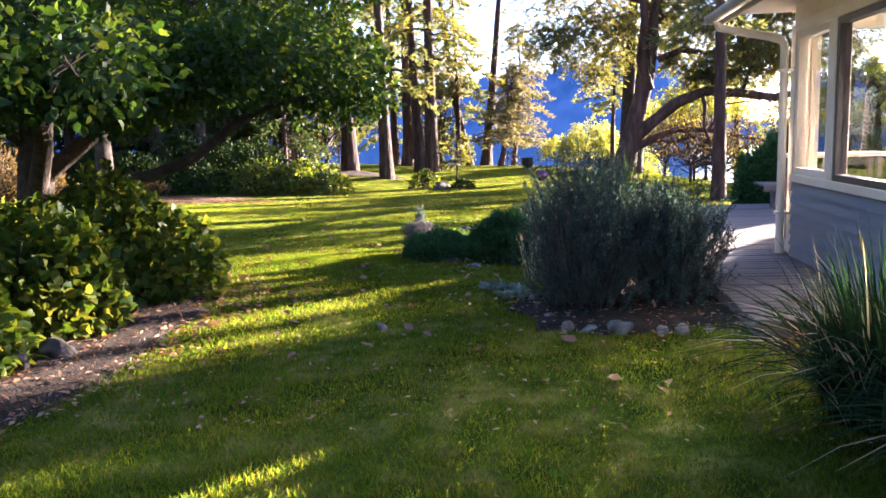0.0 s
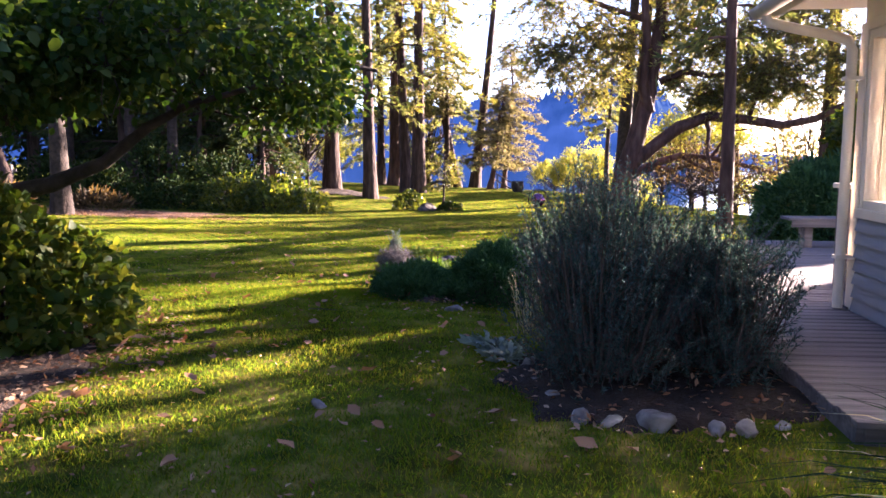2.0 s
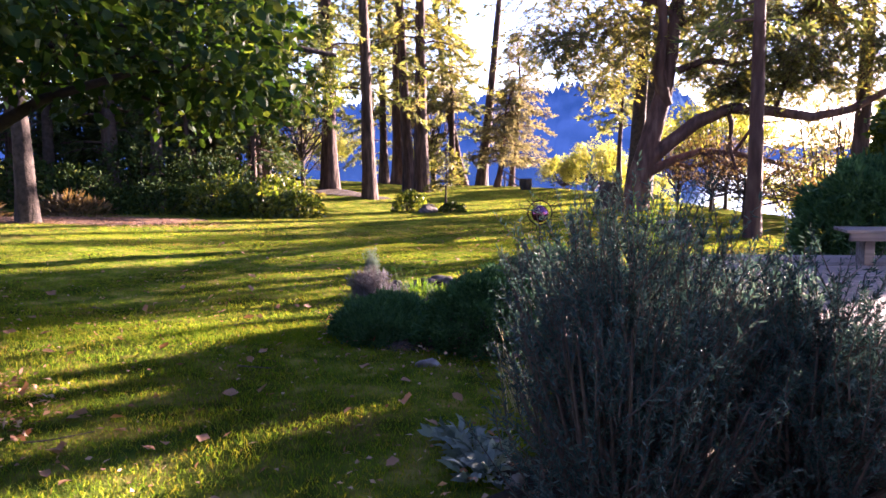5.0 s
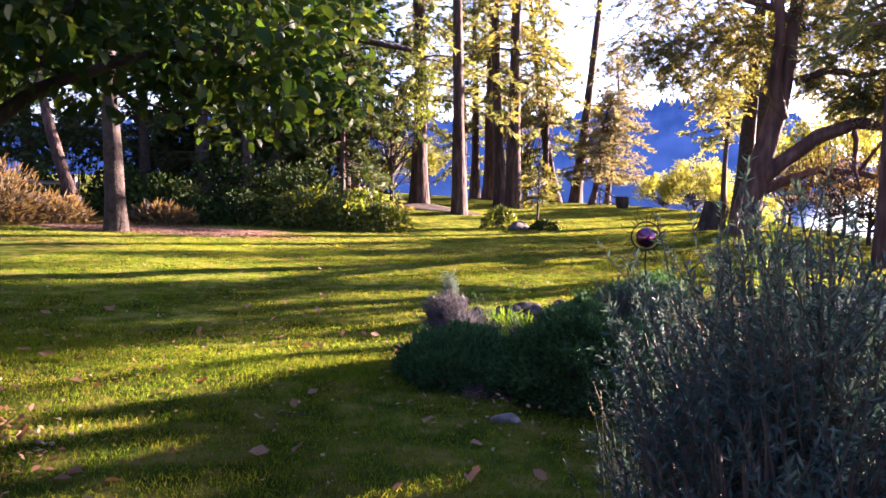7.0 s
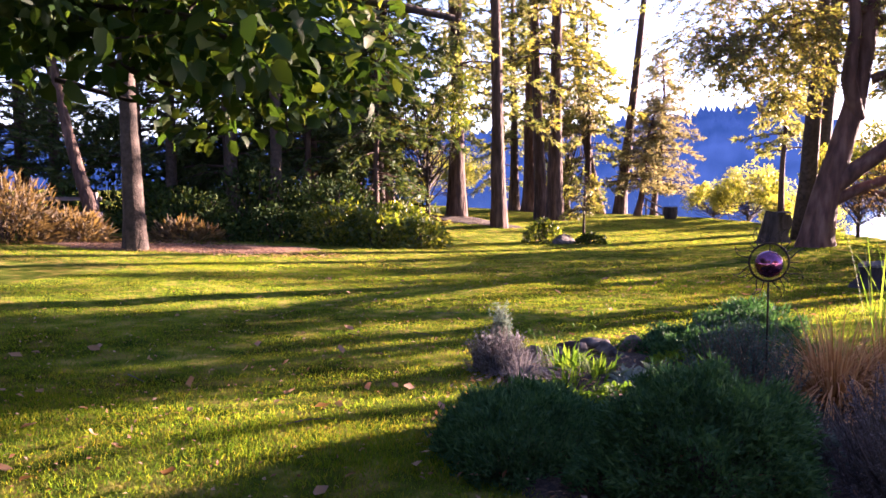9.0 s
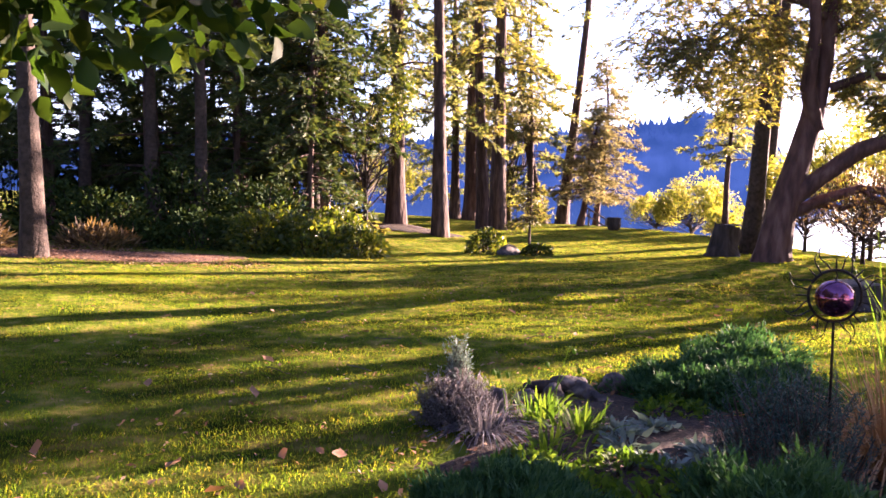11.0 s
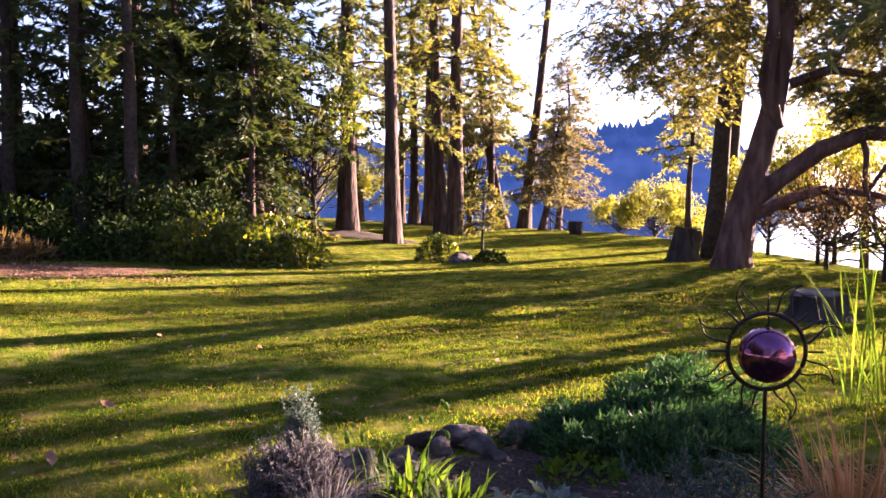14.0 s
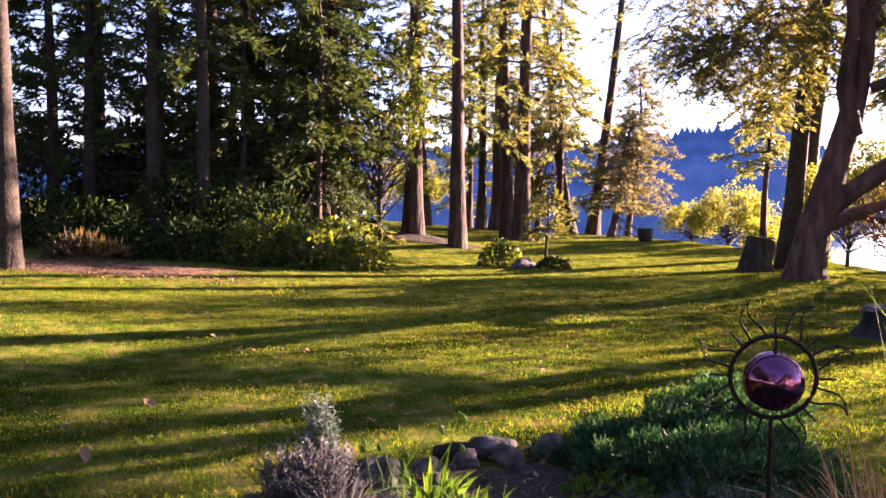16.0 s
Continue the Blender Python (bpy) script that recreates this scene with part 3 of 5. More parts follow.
# the firs that stand on the lawn before the lake
conifer("fir_tree", (-9.9, 37.6, gz(-9.9, 37.6)), 24, 0.35, "tall fir with a stout sunlit trunk on the lawn", 11, start=0.16, reach=4.2, limbs=90, sprays=44, needle=M_FIRLIT)
conifer("fir_tree", (-7.75, 36.4, gz(-7.75, 36.4)), 27, 0.28, "tall straight dark-barked fir on the lawn", 12, start=0.42, reach=3.2, limbs=60, lean=(-0.4, 0), sprays=32)
conifer("fir_tree", (-6.25, 42.2, gz(-6.25, 42.2)), 27, 0.34, "tall fir with a thick furrowed trunk on the lawn", 13, start=0.2, reach=4.0, limbs=100, sprays=46)
conifer("fir_tree", (-7.05, 43.2, gz(-7.05, 43.2)), 26, 0.29, "tall dark fir close beside a thicker one", 14, start=0.26, reach=3.6, limbs=80, sprays=40, needle=M_FIRLIT, lean=(-0.8, 0))
conifer("fir_tree", (-3.8, 50.2, gz(-3.8, 50.2)), 22, 0.30, "slender leaning fir with a thin crown at the lake bank", 15, start=0.45, reach=2.4, limbs=26, sprays=16, lean=(1.9, 0), needle=M_FIRLIT)
conifer("fir_tree", (-9.9, 50.3, gz(-9.9, 50.3)), 18, 0.26, "slender fir at the lake bank", 16, start=0.2, reach=2.8, limbs=65, sprays=40, needle=M_FIRLIT)
conifer("fir_tree", (-12.9, 49.6, gz(-12.9, 49.6)), 18, 0.27, "slender fir at the lake bank", 17, start=0.22, reach=2.8, limbs=60, sprays=40, lean=(-0.8, 0), needle=M_FIRLIT)
conifer("fir_tree", (-8.9, 50.0, gz(-8.9, 50.0)), 20, 0.36, "reddish-barked fir at the lake bank", 18, start=0.26, reach=3.0, limbs=60, sprays=40, bark=M_BARKR, needle=M_FIRLIT)
conifer("pine_tree", (-5.6, 50.2, gz(-5.6, 50.2)), 13, 0.2, "young golden-lit pine at the lake bank", 19, start=0.08, reach=2.4, limbs=70, sprays=26, needle=M_FIRLIT)
conifer("pine_tree", (-4.9, 50.6, gz(-4.9, 50.6)), 17, 0.27, "leaning pine at the lake bank", 20, start=0.4, reach=2.6, limbs=40, sprays=24, lean=(-2.6, 0), needle=M_FIRLIT)
conifer("pine_tree", (-10.9, 51.5, gz(-10.9, 51.5)), 12, 0.2, "young golden-lit pine at the lake bank", 21, start=0.12, reach=2.4, limbs=50, sprays=24, needle=M_FIRLIT)


def bushy_tree(name, at, h, spread, label, seed, stem_r=0.16, leaf=0.22, count=5200, material=None, lean=(0.0, 0.0), low=0.35, stems=5, flat=0.75, category="tree"):
    """A broad many-stemmed tree: bent stems and a clumped, gappy crown."""
    rs = np.random.RandomState(seed)
    tree = holder(name, at, label, category)
    top = np.array([lean[0], lean[1], h * 0.62])
    tubes = [tube([(0, 0, -0.2), (0.1 * lean[0], 0.1 * lean[1], h * 0.15), tuple(top * 0.45), tuple(top * 0.7)], [stem_r * 1.3, stem_r, stem_r * 0.75, stem_r * 0.5], 9, rs, 0.08)]
    clumps = []
    for k in range(stems * 7):
        a, q = rs.uniform(0, 6.28), rs.uniform(0.15, 1) ** 0.5
        c = np.array([lean[0] + math.cos(a) * spread * q, lean[1] + math.sin(a) * spread * q, h * (low + (1 - low) * (0.35 + 0.62 * rs.rand() * math.sqrt(max(0.05, 1 - q * q * 0.8))))])
        st = top * rs.uniform(0.3, 0.7) if k % 3 else top * rs.uniform(0.15, 0.4)
        mid = st * 0.45 + c * 0.55 + rs.normal(0, 0.22, 3) * spread * 0.5 + np.array([(c[0] - st[0]) * 0.15, (c[1] - st[1]) * 0.15, -0.08 * h])
        tubes.append(tube([st, mid, c], [stem_r * 0.4, stem_r * 0.22, 0.012], 5))
        clumps.append((c, spread * rs.uniform(0.14, 0.32)))
    tagged(mesh_object("trunk", *join(*tubes), M_BARKD, tree), kind="stuff")
    P = []
    for c, r in clumps:
        m = count // len(clumps)
        p = unit(rs.normal(size=(m, 3))) * rs.uniform(0.35, 1, (m, 1)) ** 0.6 * r
        P.append(c + p * (1, 1, flat))
    P = np.concatenate(P)
    D = rs.normal(size=P.shape) + (0, 0, -0.15)
    mesh_object("crown", *rhombs(P, D, leaf * rs.uniform(0.6, 1.3, len(P)), leaf * 0.5, rs), material, tree)
    return tree


conifer("bent_tree", (-2.75, 48.4, gz(-2.75, 48.4)), 6.4, 0.17, "broad golden-lit shore tree with a bent red stem", 31, start=0.2, reach=2.5, limbs=110, sprays=44, spray=0.26, lean=(1.1, 0), needle=M_GOLD, bark=M_BARKR, droop=0.05, bend=0.35)
conifer("bent_tree", (-1.9, 49.6, gz(-1.9, 49.6)), 9.0, 0.16, "taller golden-lit shore tree behind the bent one", 32, start=0.16, reach=2.5, limbs=100, sprays=40, spray=0.28, lean=(0.5, 0), needle=M_GOLD, bark=M_BARKR, droop=0.15, bend=0.3)
bushy_tree("bent_tree", (-6.9, 51.2, gz(-6.9, 51.2)), 8.0, 1.9, "golden-leaved small tree at the lake bank", 33, leaf=0.18, count=9000, material=M_GOLD, low=0.2, stems=7)
for k, (x, y, h, s_, c_) in enumerate(((2.7, 45.4, 3.2, 1.7, 2600), (4.8, 42.6, 3.4, 1.8, 2600), (1.2, 47.4, 2.4, 1.4, 1500), (7.2, 37.6, 3.4, 1.8, 2200), (9.8, 31.0, 3.6, 2.0, 2000), (-13.8, 50.5, 4.0, 2.0, 2000), (-8.0, 51.5, 3.4, 1.6, 1500))):
    bushy_tree("bank_bush", (x, y, gz(x, y)), h, s_, "bright yellow-green sunlit bush on the lake bank", 40 + k, stem_r=0.05, leaf=0.12, count=c_ * 4, material=M_ALDER, low=0.06, stems=9, flat=1.0, category="bush")
conifer("pine_tree", (3.75, 41.5, gz(3.75, 41.5)), 7.2, 0.14, "small open pine on the lake bank", 51, start=0.45, reach=2.7, limbs=40, sprays=26, needle=M_FIRLIT, droop=0.1)

# the great leaning tree with its long low limbs
BT = (2.8, 26.3, gz(2.8, 26.3))
rs = np.random.RandomState(61)
big = holder("leaning_tree", BT, "massive leaning old fir with long arching red-brown limbs", "tree")
main = [(0, 0, -0.4), (0.05, 0, 0.25), (0.2, 0, 1.2), (0.48, 0, 2.3), (0.8, 0.1, 3.5), (1.0, 0.1, 4.8), (1.2, 0.2, 6.4), (1.25, 0.3, 8.5), (1.3, 0.4, 11), (1.4, 0.4, 14), (1.5, 0.4, 17)]
mesh_object("trunk", *tube(main, [0.44, 0.39, 0.33, 0.3, 0.27, 0.22, 0.19, 0.16, 0.13, 0.09, 0.04], 16, rs, 0.08, 0.35), M_BARKR, big)
for pts, r0 in (
    ([(0.35, 0, 1.5), (1.0, -0.1, 2.05), (1.8, -0.3, 2.7), (2.7, -0.4, 3.05), (3.8, -0.5, 2.95), (4.9, -0.7, 2.75), (5.9, -0.8, 2.95), (6.9, -0.9, 3.5), (7.6, -0.9, 4.2)], 0.24),
    ([(0.3, 0, 1.1), (1.1, 0.2, 1.5), (2.0, 0.3, 1.8), (3.0, 0.4, 1.72), (4.2, 0.4, 1.45), (5.2, 0.3, 1.2)], 0.15),
    ([(0.3, 0.2, 1.0), (1.0, 0.6, 1.45), (1.8, 1.0, 1.3), (2.6, 1.3, 1.5), (3.5, 1.5, 1.3)], 0.12),
    ([(1.2, 0.1, 4.2), (2.0, 0, 4.5), (3.0, 0.1, 4.35), (4.2, 0.2, 4.7), (5.2, 0.2, 4.4)], 0.13),
    ([(0.9, 0, 3.2), (0.6, -0.3, 4.2), (0.7, -0.4, 5.5), (0.5, -0.5, 7.5), (0.5, -0.4, 10), (0.3, -0.4, 13)], 0.2),
    ([(1.4, 0.2, 5.6), (0.6, 0, 6.2), (-0.6, -0.1, 6.6), (-1.8, -0.2, 7.0), (-2.8, -0.3, 7.2)], 0.12),
    ([(2.6, -0.4, 3.0), (2.75, -0.3, 2.6), (2.7, -0.4, 1.9), (2.95, -0.4, 1.1), (3.0, -0.4, 0.5)], 0.08),
    ([(3.9, -0.5, 2.95), (4.3, -0.4, 4.0), (4.4, -0.4, 4.9)], 0.08),
    ([(2.0, 0.3, 1.8), (2.5, 0.2, 1.5), (3.1, 0.2, 1.2), (3.9, 0.2, 0.7)], 0.07),
    ([(3.0, 0.4, 1.72), (3.6, 0.5, 2.6), (4.5, 0.6, 2.7)], 0.06),
):
    p = np.array(pts)
    rad = np.interp(np.linspace(0, 1, len(p)), [0, 1], [r0, r0 * 0.3])
    mesh_object("limb", *tube(p, rad, 10, rs, 0.08), M_BARKR, big)


def hang(c, r, n, P, D, tw):
    """Lacy hanging boughs round a place: thin bent twigs, set along both sides with sprays."""
    for _ in range(n):
        a = rs.uniform(0, 2 * math.pi)
        way = np.array([math.cos(a), math.sin(a), rs.uniform(-0.25, 0.3)])
        foot = np.array(c) + unit(rs.normal(size=3)) * r * rs.uniform(0.1, 0.8)
        ln_ = r * rs.uniform(0.45, 0.95)
        t = np.linspace(0, 1, 5)[:, None]
        path = foot + way * t * ln_ - np.array([0, 0, 0.8]) * t**2 * ln_ + rs.normal(0, 0.03, (5, 3)) * t
        tw.append(tube(path, [0.018, 0.014, 0.01, 0.007, 0.003], 3))
        m = int(42 * ln_) + 14
        q = rs.uniform(0.05, 1, m)
        p = np.stack([np.interp(q, t[:, 0], path[:, k]) for k in range(3)], -1)
        side = np.cross(way, (0, 0, 1)) * rs.choice([-1, 1], m)[:, None]
        P.append(p + rs.normal(0, 0.03, p.shape))
        D.append(way * 0.7 + side * rs.uniform(0.2, 1, (m, 1)) + np.array([0, 0, 1]) * rs.uniform(-1.0, 0.2, (m, 1)))


P, D, tw = [], [], []
for c, r, m in (((4.5, -0.6, 4.6), 1.3, 900), ((6.5, -0.9, 4.8), 1.3, 800), ((3.2, 0, 5.4), 1.5, 1100), ((-2.6, 0.2, 5.4), 1.1, 800), ((-0.6, 0.5, 5.6), 1.0, 700), ((5.4, 0.4, 6.2), 2.0, 1700), ((2.2, 0.2, 7.2), 1.6, 1300), ((-0.9, -0.2, 6.0), 1.2, 750), ((-2.2, -0.2, 6.9), 1.3, 900), ((-1.4, 0, 8.2), 1.5, 900),
                ((0.6, 0, 9.5), 2.2, 1700), ((3.4, 0.3, 9.2), 2.3, 1700), ((-0.2, -0.3, 4.6), 0.9, 420), ((-1.8, -0.1, 5.2), 1.0, 600), ((-1.0, 0.2, 4.0), 0.8, 380), ((0.2, 0.4, 5.4), 0.9, 420), ((1.5, 0, 12.5), 2.4, 1700), ((5.8, 0.6, 8.4), 1.9, 1300), ((-2.0, 0.3, 9.4), 1.5, 800), ((-1.7, 0.2, 5.0), 0.8, 300), ((2.9, 0.1, 4.1), 0.8, 420), ((2.4, -0.3, 3.6), 0.6, 260), ((3.7, -0.3, 4.4), 0.8, 420), ((1.9, 0.5, 4.9), 0.7, 320), ((-2.0, 0.1, 4.3), 0.6, 240), ((-0.9, 0.4, 3.9), 0.5, 200), ((-2.6, 0, 5.0), 0.7, 300), ((2.7, 0.0, 3.7), 0.7, 460), ((3.5, -0.2, 3.6), 0.8, 500), ((4.4, 0.0, 3.9), 0.8, 480), ((1.9, 0.3, 4.3), 0.7, 400), ((5.4, -0.3, 4.1), 0.9, 460), ((1.5, 0.5, 5.8), 0.8, 420)):
    hang(c, r * 1.3 if c[0] < 0 else r, m // 15 if c[0] < 0 else m // 11, P, D, tw)
tagged(mesh_object("branch", *join(*tw), M_BARKR, big), kind="stuff")
P, D = np.concatenate(P), np.concatenate(D)
mesh_object("crown", *rhombs(P, D, 0.15 * rs.uniform(0.5, 1.4, len(P)), 0.036, rs), M_FIR, big)
# boughs on the sunny right side, in the needle colour with sunlight painted in
P, D, tw = [], [], []
for c, r, m in (((2.0, 0.3, 4.3), 0.8, 500), ((3.2, 0.2, 4.0), 0.8, 500), ((4.6, -0.3, 4.2), 1.0, 600), ((5.7, 0, 5.0), 1.1, 700), ((7.0, -0.6, 4.5), 1.1, 700), ((2.4, 0.4, 5.6), 1.1, 700), ((4.0, 0.2, 5.9), 1.2, 700), ((6.2, 0.3, 6.2), 1.3, 700), ((8.0, -0.4, 5.4), 1.2, 700), ((1.4, 0.2, 6.4), 1.0, 500)):
    hang(c, r, m // 20, P, D, tw)
tagged(mesh_object("branch", *join(*tw), M_BARKR, big), kind="stuff")
P, D = np.concatenate(P), np.concatenate(D)
mesh_object("crown", *rhombs(P, D, 0.16 * rs.uniform(0.5, 1.4, len(P)), 0.036, rs), M_FIRLIT, big)
for k, (x, y, h, s_) in enumerate(((6.9, 32.6, 4.9, 1.9), (9.6, 30.2, 5.2, 2.0), (5.6, 35.4, 3.6, 1.7))):
    bushy_tree("bank_bush", (x, y, gz(x, y)), h, s_, "airy yellow-green bush on the lake bank", 150 + k, stem_r=0.06, leaf=0.13, count=5200, material=M_ALDER, low=0.3, stems=9, flat=0.9, category="bush")
# airy golden trees on the bank behind the long limb
for k, (x, y, h, s_, c_) in enumerate(((11.0, 30.5, 10.5, 2.8, 1500), (14.0, 26.5, 9.5, 2.6, 1200))):
    bushy_tree("bank_tree", (x, y, gz(x, y)), h, s_, "airy golden-leaved tree on the lake bank", 160 + k, stem_r=0.14, leaf=0.24, count=c_, material=M_GOLD, low=0.4, stems=7)
conifer("fir_tree", (4.5, 38.6, gz(4.5, 38.6)), 22, 0.36, "dark straight fir behind the leaning tree", 62, start=0.27, reach=3.4, limbs=70, sprays=26, lean=(1.4, 0), bark=M_BARKD)
conifer("fir_tree", (3.6, 34.2, gz(3.6, 34.2)), 21, 0.30, "dark straight fir behind the leaning tree", 63, start=0.3, reach=3.2, limbs=64, sprays=26, lean=(1.1, 0), bark=M_BARKD)
conifer("fir_tree", (4.95, 20.8, gz(4.95, 20.8)), 17, 0.17, "slim straight fir near the shore", 64, start=0.28, reach=2.6, limbs=48, sprays=26, bark=M_BARKR, needle=M_FIRLIT)
conifer("pine_tree", (9.2, 37.0, gz(9.2, 37.0)), 13, 0.2, "airy golden-lit pine on the lake bank", 65, start=0.3, reach=2.8, limbs=44, sprays=20, needle=M_FIRLIT)
# garden bushes beyond the deck, added mostly out of view to shade the lawn
for k, (x, y, h, s_) in enumerate(((10.9, 14.5, 3.3, 1.3), (8.0, 17.4, 3.7, 1.45), (9.0, 16.7, 3.8, 0.8), (7.5, 18.2, 3.8, 0.8))):
    bushy_tree("shade_bush", (x, y, gz(x, y)), h, s_, "tall leafy bush added beyond the deck to shade the lawn", 66 + k, stem_r=0.09, leaf=0.17, count=8500, material=M_SALAL, low=0.04, stems=8, category="bush")
# trees added further along the shore, mostly out of view, to shade the lawn
for k, (x, y, h, st) in enumerate(((9.4, 26.5, 20, 0.36), (12.5, 21.0, 19, 0.41), (16.0, 18.0, 20, 0.3), (19.5, 23.5, 21, 0.36), (15.2, 25.0, 22, 0.42), (18.2, 29.0, 22, 0.41), (21.8, 29.5, 22, 0.36))):
    conifer("fir_tree", (x, y, gz(x, y)), h, 0.26, "shore fir beside the lake, added to shade the lawn", 70 + k, start=st, reach=3.4, limbs=110, sprays=26, spray=0.42)

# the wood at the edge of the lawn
wood = [conifer("wood_fir", (-17 + 2.6 * k, 31 + 1.5 * k, 0), 21 - 2 * k, 0.28, "dark dense fir of the wood, some copies out of view blocking skylight", 80 + k, start=0.06 + 0.05 * k, reach=3.4, limbs=105, sprays=36, needle=M_DARKFIR, spray=0.46, width=0.2, droop=0.22, group="firs of the wood") for k in range(3)]
for ob in wood:
    ob.location.z = gz(ob.location.x, ob.location.y)
rs = np.random.RandomState(90)
# from (-20, -3) on: unseen firs added behind and at left to cut skylight
spots = [(-14.6, 37.5), (-17.6, 35.5), (-20.5, 30.0), (-21.8, 34.0), (-24.5, 28.5), (-27, 33), (-30, 27), (-22.5, 25.2), (-26, 22.5), (-31, 21), (-16.5, 41), (-20.5, 42), (-29, 16.5), (-33, 11), (-20, -3), (-13, -11), (-7, -11), (-1.5, -10), (2, -14), (-25, 5), (-4.5, -14), (-10.5, -9), (-13.5, -5), (-16, 1), (-15, 7), (-18, 12), (-11.5, -13)]
for k, (x, y) in enumerate(spots):
    s_ = rs.uniform(0.8, 1.12)
    copy_thing(wood[k % 3], Matrix.Translation((x, y, gz(x, y) - 0.1)) @ Matrix.Rotation(rs.uniform(0, 6.28), 4, "Z") @ Matrix.Scale(s_, 4))
# straight dark trunks that show between the boughs of the wood
for k, (x, y, h, r) in enumerate(((-15.5, 28.6, 20, 0.2), (-13.95, 28.8, 21, 0.21), (-11.8, 33.0, 22, 0.24), (-18.6, 29.5, 19, 0.2))):
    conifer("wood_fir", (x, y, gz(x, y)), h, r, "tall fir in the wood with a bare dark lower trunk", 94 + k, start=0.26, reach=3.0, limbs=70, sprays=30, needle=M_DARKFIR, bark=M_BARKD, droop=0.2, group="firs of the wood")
# two trunks at the wood's edge, one leaning
conifer("fir_tree", (-13.6, 20.8, gz(-13.6, 20.8)), 20, 0.23, "bare grey fir trunk at the edge of the lawn", 101, start=0.4, reach=3.4, limbs=50, sprays=26, needle=M_DARKFIR, bark=M_BARKD)
conifer("fir_tree", (-16.6, 23.2, gz(-16.6, 23.2)), 11, 0.19, "leaning thin trunk at the edge of the wood", 102, start=0.5, reach=2.4, limbs=30, sprays=22, lean=(-3.6, 1.0), needle=M_DARKFIR)


def shrub(name, at, rx, ry, h, label, seed, material, leaf, count, shape="leaf", stems=14, aspect=0.55, hollow=0.55, lumps=9, upright=0.1):
    """A leafy mound: woody stems inside, leaves thick towards its lumpy outside."""
    rs = np.random.RandomState(seed)
    ob = holder(name, at, label, "bush")
    tubes = []
    for k in range(stems):
        a, q = rs.uniform(0, 6.28), rs.uniform(0.1, 0.8)
        tip = np.array([math.cos(a) * rx * q, math.sin(a) * ry * q, h * rs.uniform(0.5, 0.85)])
        tubes.append(tube([(tip[0] * 0.25, tip[1] * 0.25, -0.08), tuple(tip * (0.6, 0.6, 0.5)), tuple(tip)], [0.022, 0.014, 0.006], 5))
    mesh_object("stem", *join(*tubes), M_BARKD, ob)
    d = unit(rs.normal(size=(count, 3)))
    d[:, 2] = np.abs(d[:, 2])
    lump = np.ones(count)
    for k in range(lumps):
        c = unit(rs.normal(size=3) + (0, 0, 0.3))
        lump += rs.uniform(-0.12, 0.3) * np.exp(-((d - c) ** 2).sum(-1) / 0.16)
    q = rs.uniform(hollow, 1, count) ** 0.6
    P = d * (rx, ry, h) * (lump * q)[:, None] * 0.92
    P[:, 2] = np.maximum(P[:, 2], 0.02)
    D = d + rs.normal(0, 0.55, d.shape) + (0, 0, upright)
    L = leaf * rs.uniform(0.6, 1.35, count)
    N = unit(d + rs.normal(0, 0.45, d.shape) + (0, 0, 0.4))
    if shape == "leaf":
        mesh_object("foliage", *leaves(P, D, L, L * aspect, rs, N), material, ob)
    else:
        mesh_object("foliage", *rhombs(P, D, L, L * aspect, rs), material, ob)
    return ob


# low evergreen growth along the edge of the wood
# the left-hand shrubs take the leaf colour with shade painted in
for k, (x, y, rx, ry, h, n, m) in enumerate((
        (-9.6, 26.8, 1.5, 1.2, 1.25, 2600, M_SALAL), (-8.4, 27.6, 1.1, 1.0, 1.0, 1500, M_SALAL), (-10.9, 26.6, 1.3, 1.2, 1.3, 1900, M_SALAL), (-12.6, 26.2, 1.3, 1.2, 1.1, 1500, M_SHADEIVY), (-13.9, 25.3, 1.1, 1.0, 0.9, 1300, M_SHADEIVY),
        (-15.2, 25.6, 1.6, 1.3, 1.5, 1500, M_SHADEIVY), (-17.0, 26.5, 1.8, 1.5, 1.9, 1600, M_SHADEIVY), (-11.8, 28.8, 2.0, 1.5, 2.3, 1900, M_SHADEIVY), (-14.4, 28.2, 2.0, 1.6, 2.6, 1900, M_SHADEIVY), (-9.9, 30.0, 1.4, 1.3, 1.5, 1300, M_SALAL), (-19.3, 24.3, 1.8, 1.4, 1.5, 1300, M_SHADEIVY))):
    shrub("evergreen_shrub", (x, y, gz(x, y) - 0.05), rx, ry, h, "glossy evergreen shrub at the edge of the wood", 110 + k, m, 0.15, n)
for k, (x, y, rx, ry, h, n) in enumerate(((-16.6, 22.0, 1.2, 0.9, 0.9, 1300), (-14.4, 24.0, 1.2, 0.8, 0.6, 1000), (-17.4, 20.6, 1.6, 1.3, 1.9, 2200), (-18.8, 19.4, 1.7, 1.4, 3.6, 2600), (-20.8, 21.0, 1.8, 1.4, 3.0, 1600))):
    shrub("dry_bramble", (x, y, gz(x, y) - 0.05), rx, ry, h, "tangle of dry tan bramble and grass", 130 + k, M_BRAMBLE, 0.28, n, "needle", aspect=0.16, hollow=0.25)
conifer("young_fir", (-11.3, 31.5, gz(-11.3, 31.5)), 9.5, 0.12, "young golden-green fir at the edge of the wood", 140, start=0.05, reach=2.3, limbs=70, sprays=26, needle=M_DARKFIR)
conifer("young_fir", (-13.8, 31.0, gz(-13.8, 31.0)), 10.5, 0.13, "young green fir at the edge of the wood", 141, start=0.06, reach=2.5, limbs=70, sprays=26, needle=M_DARKFIR)
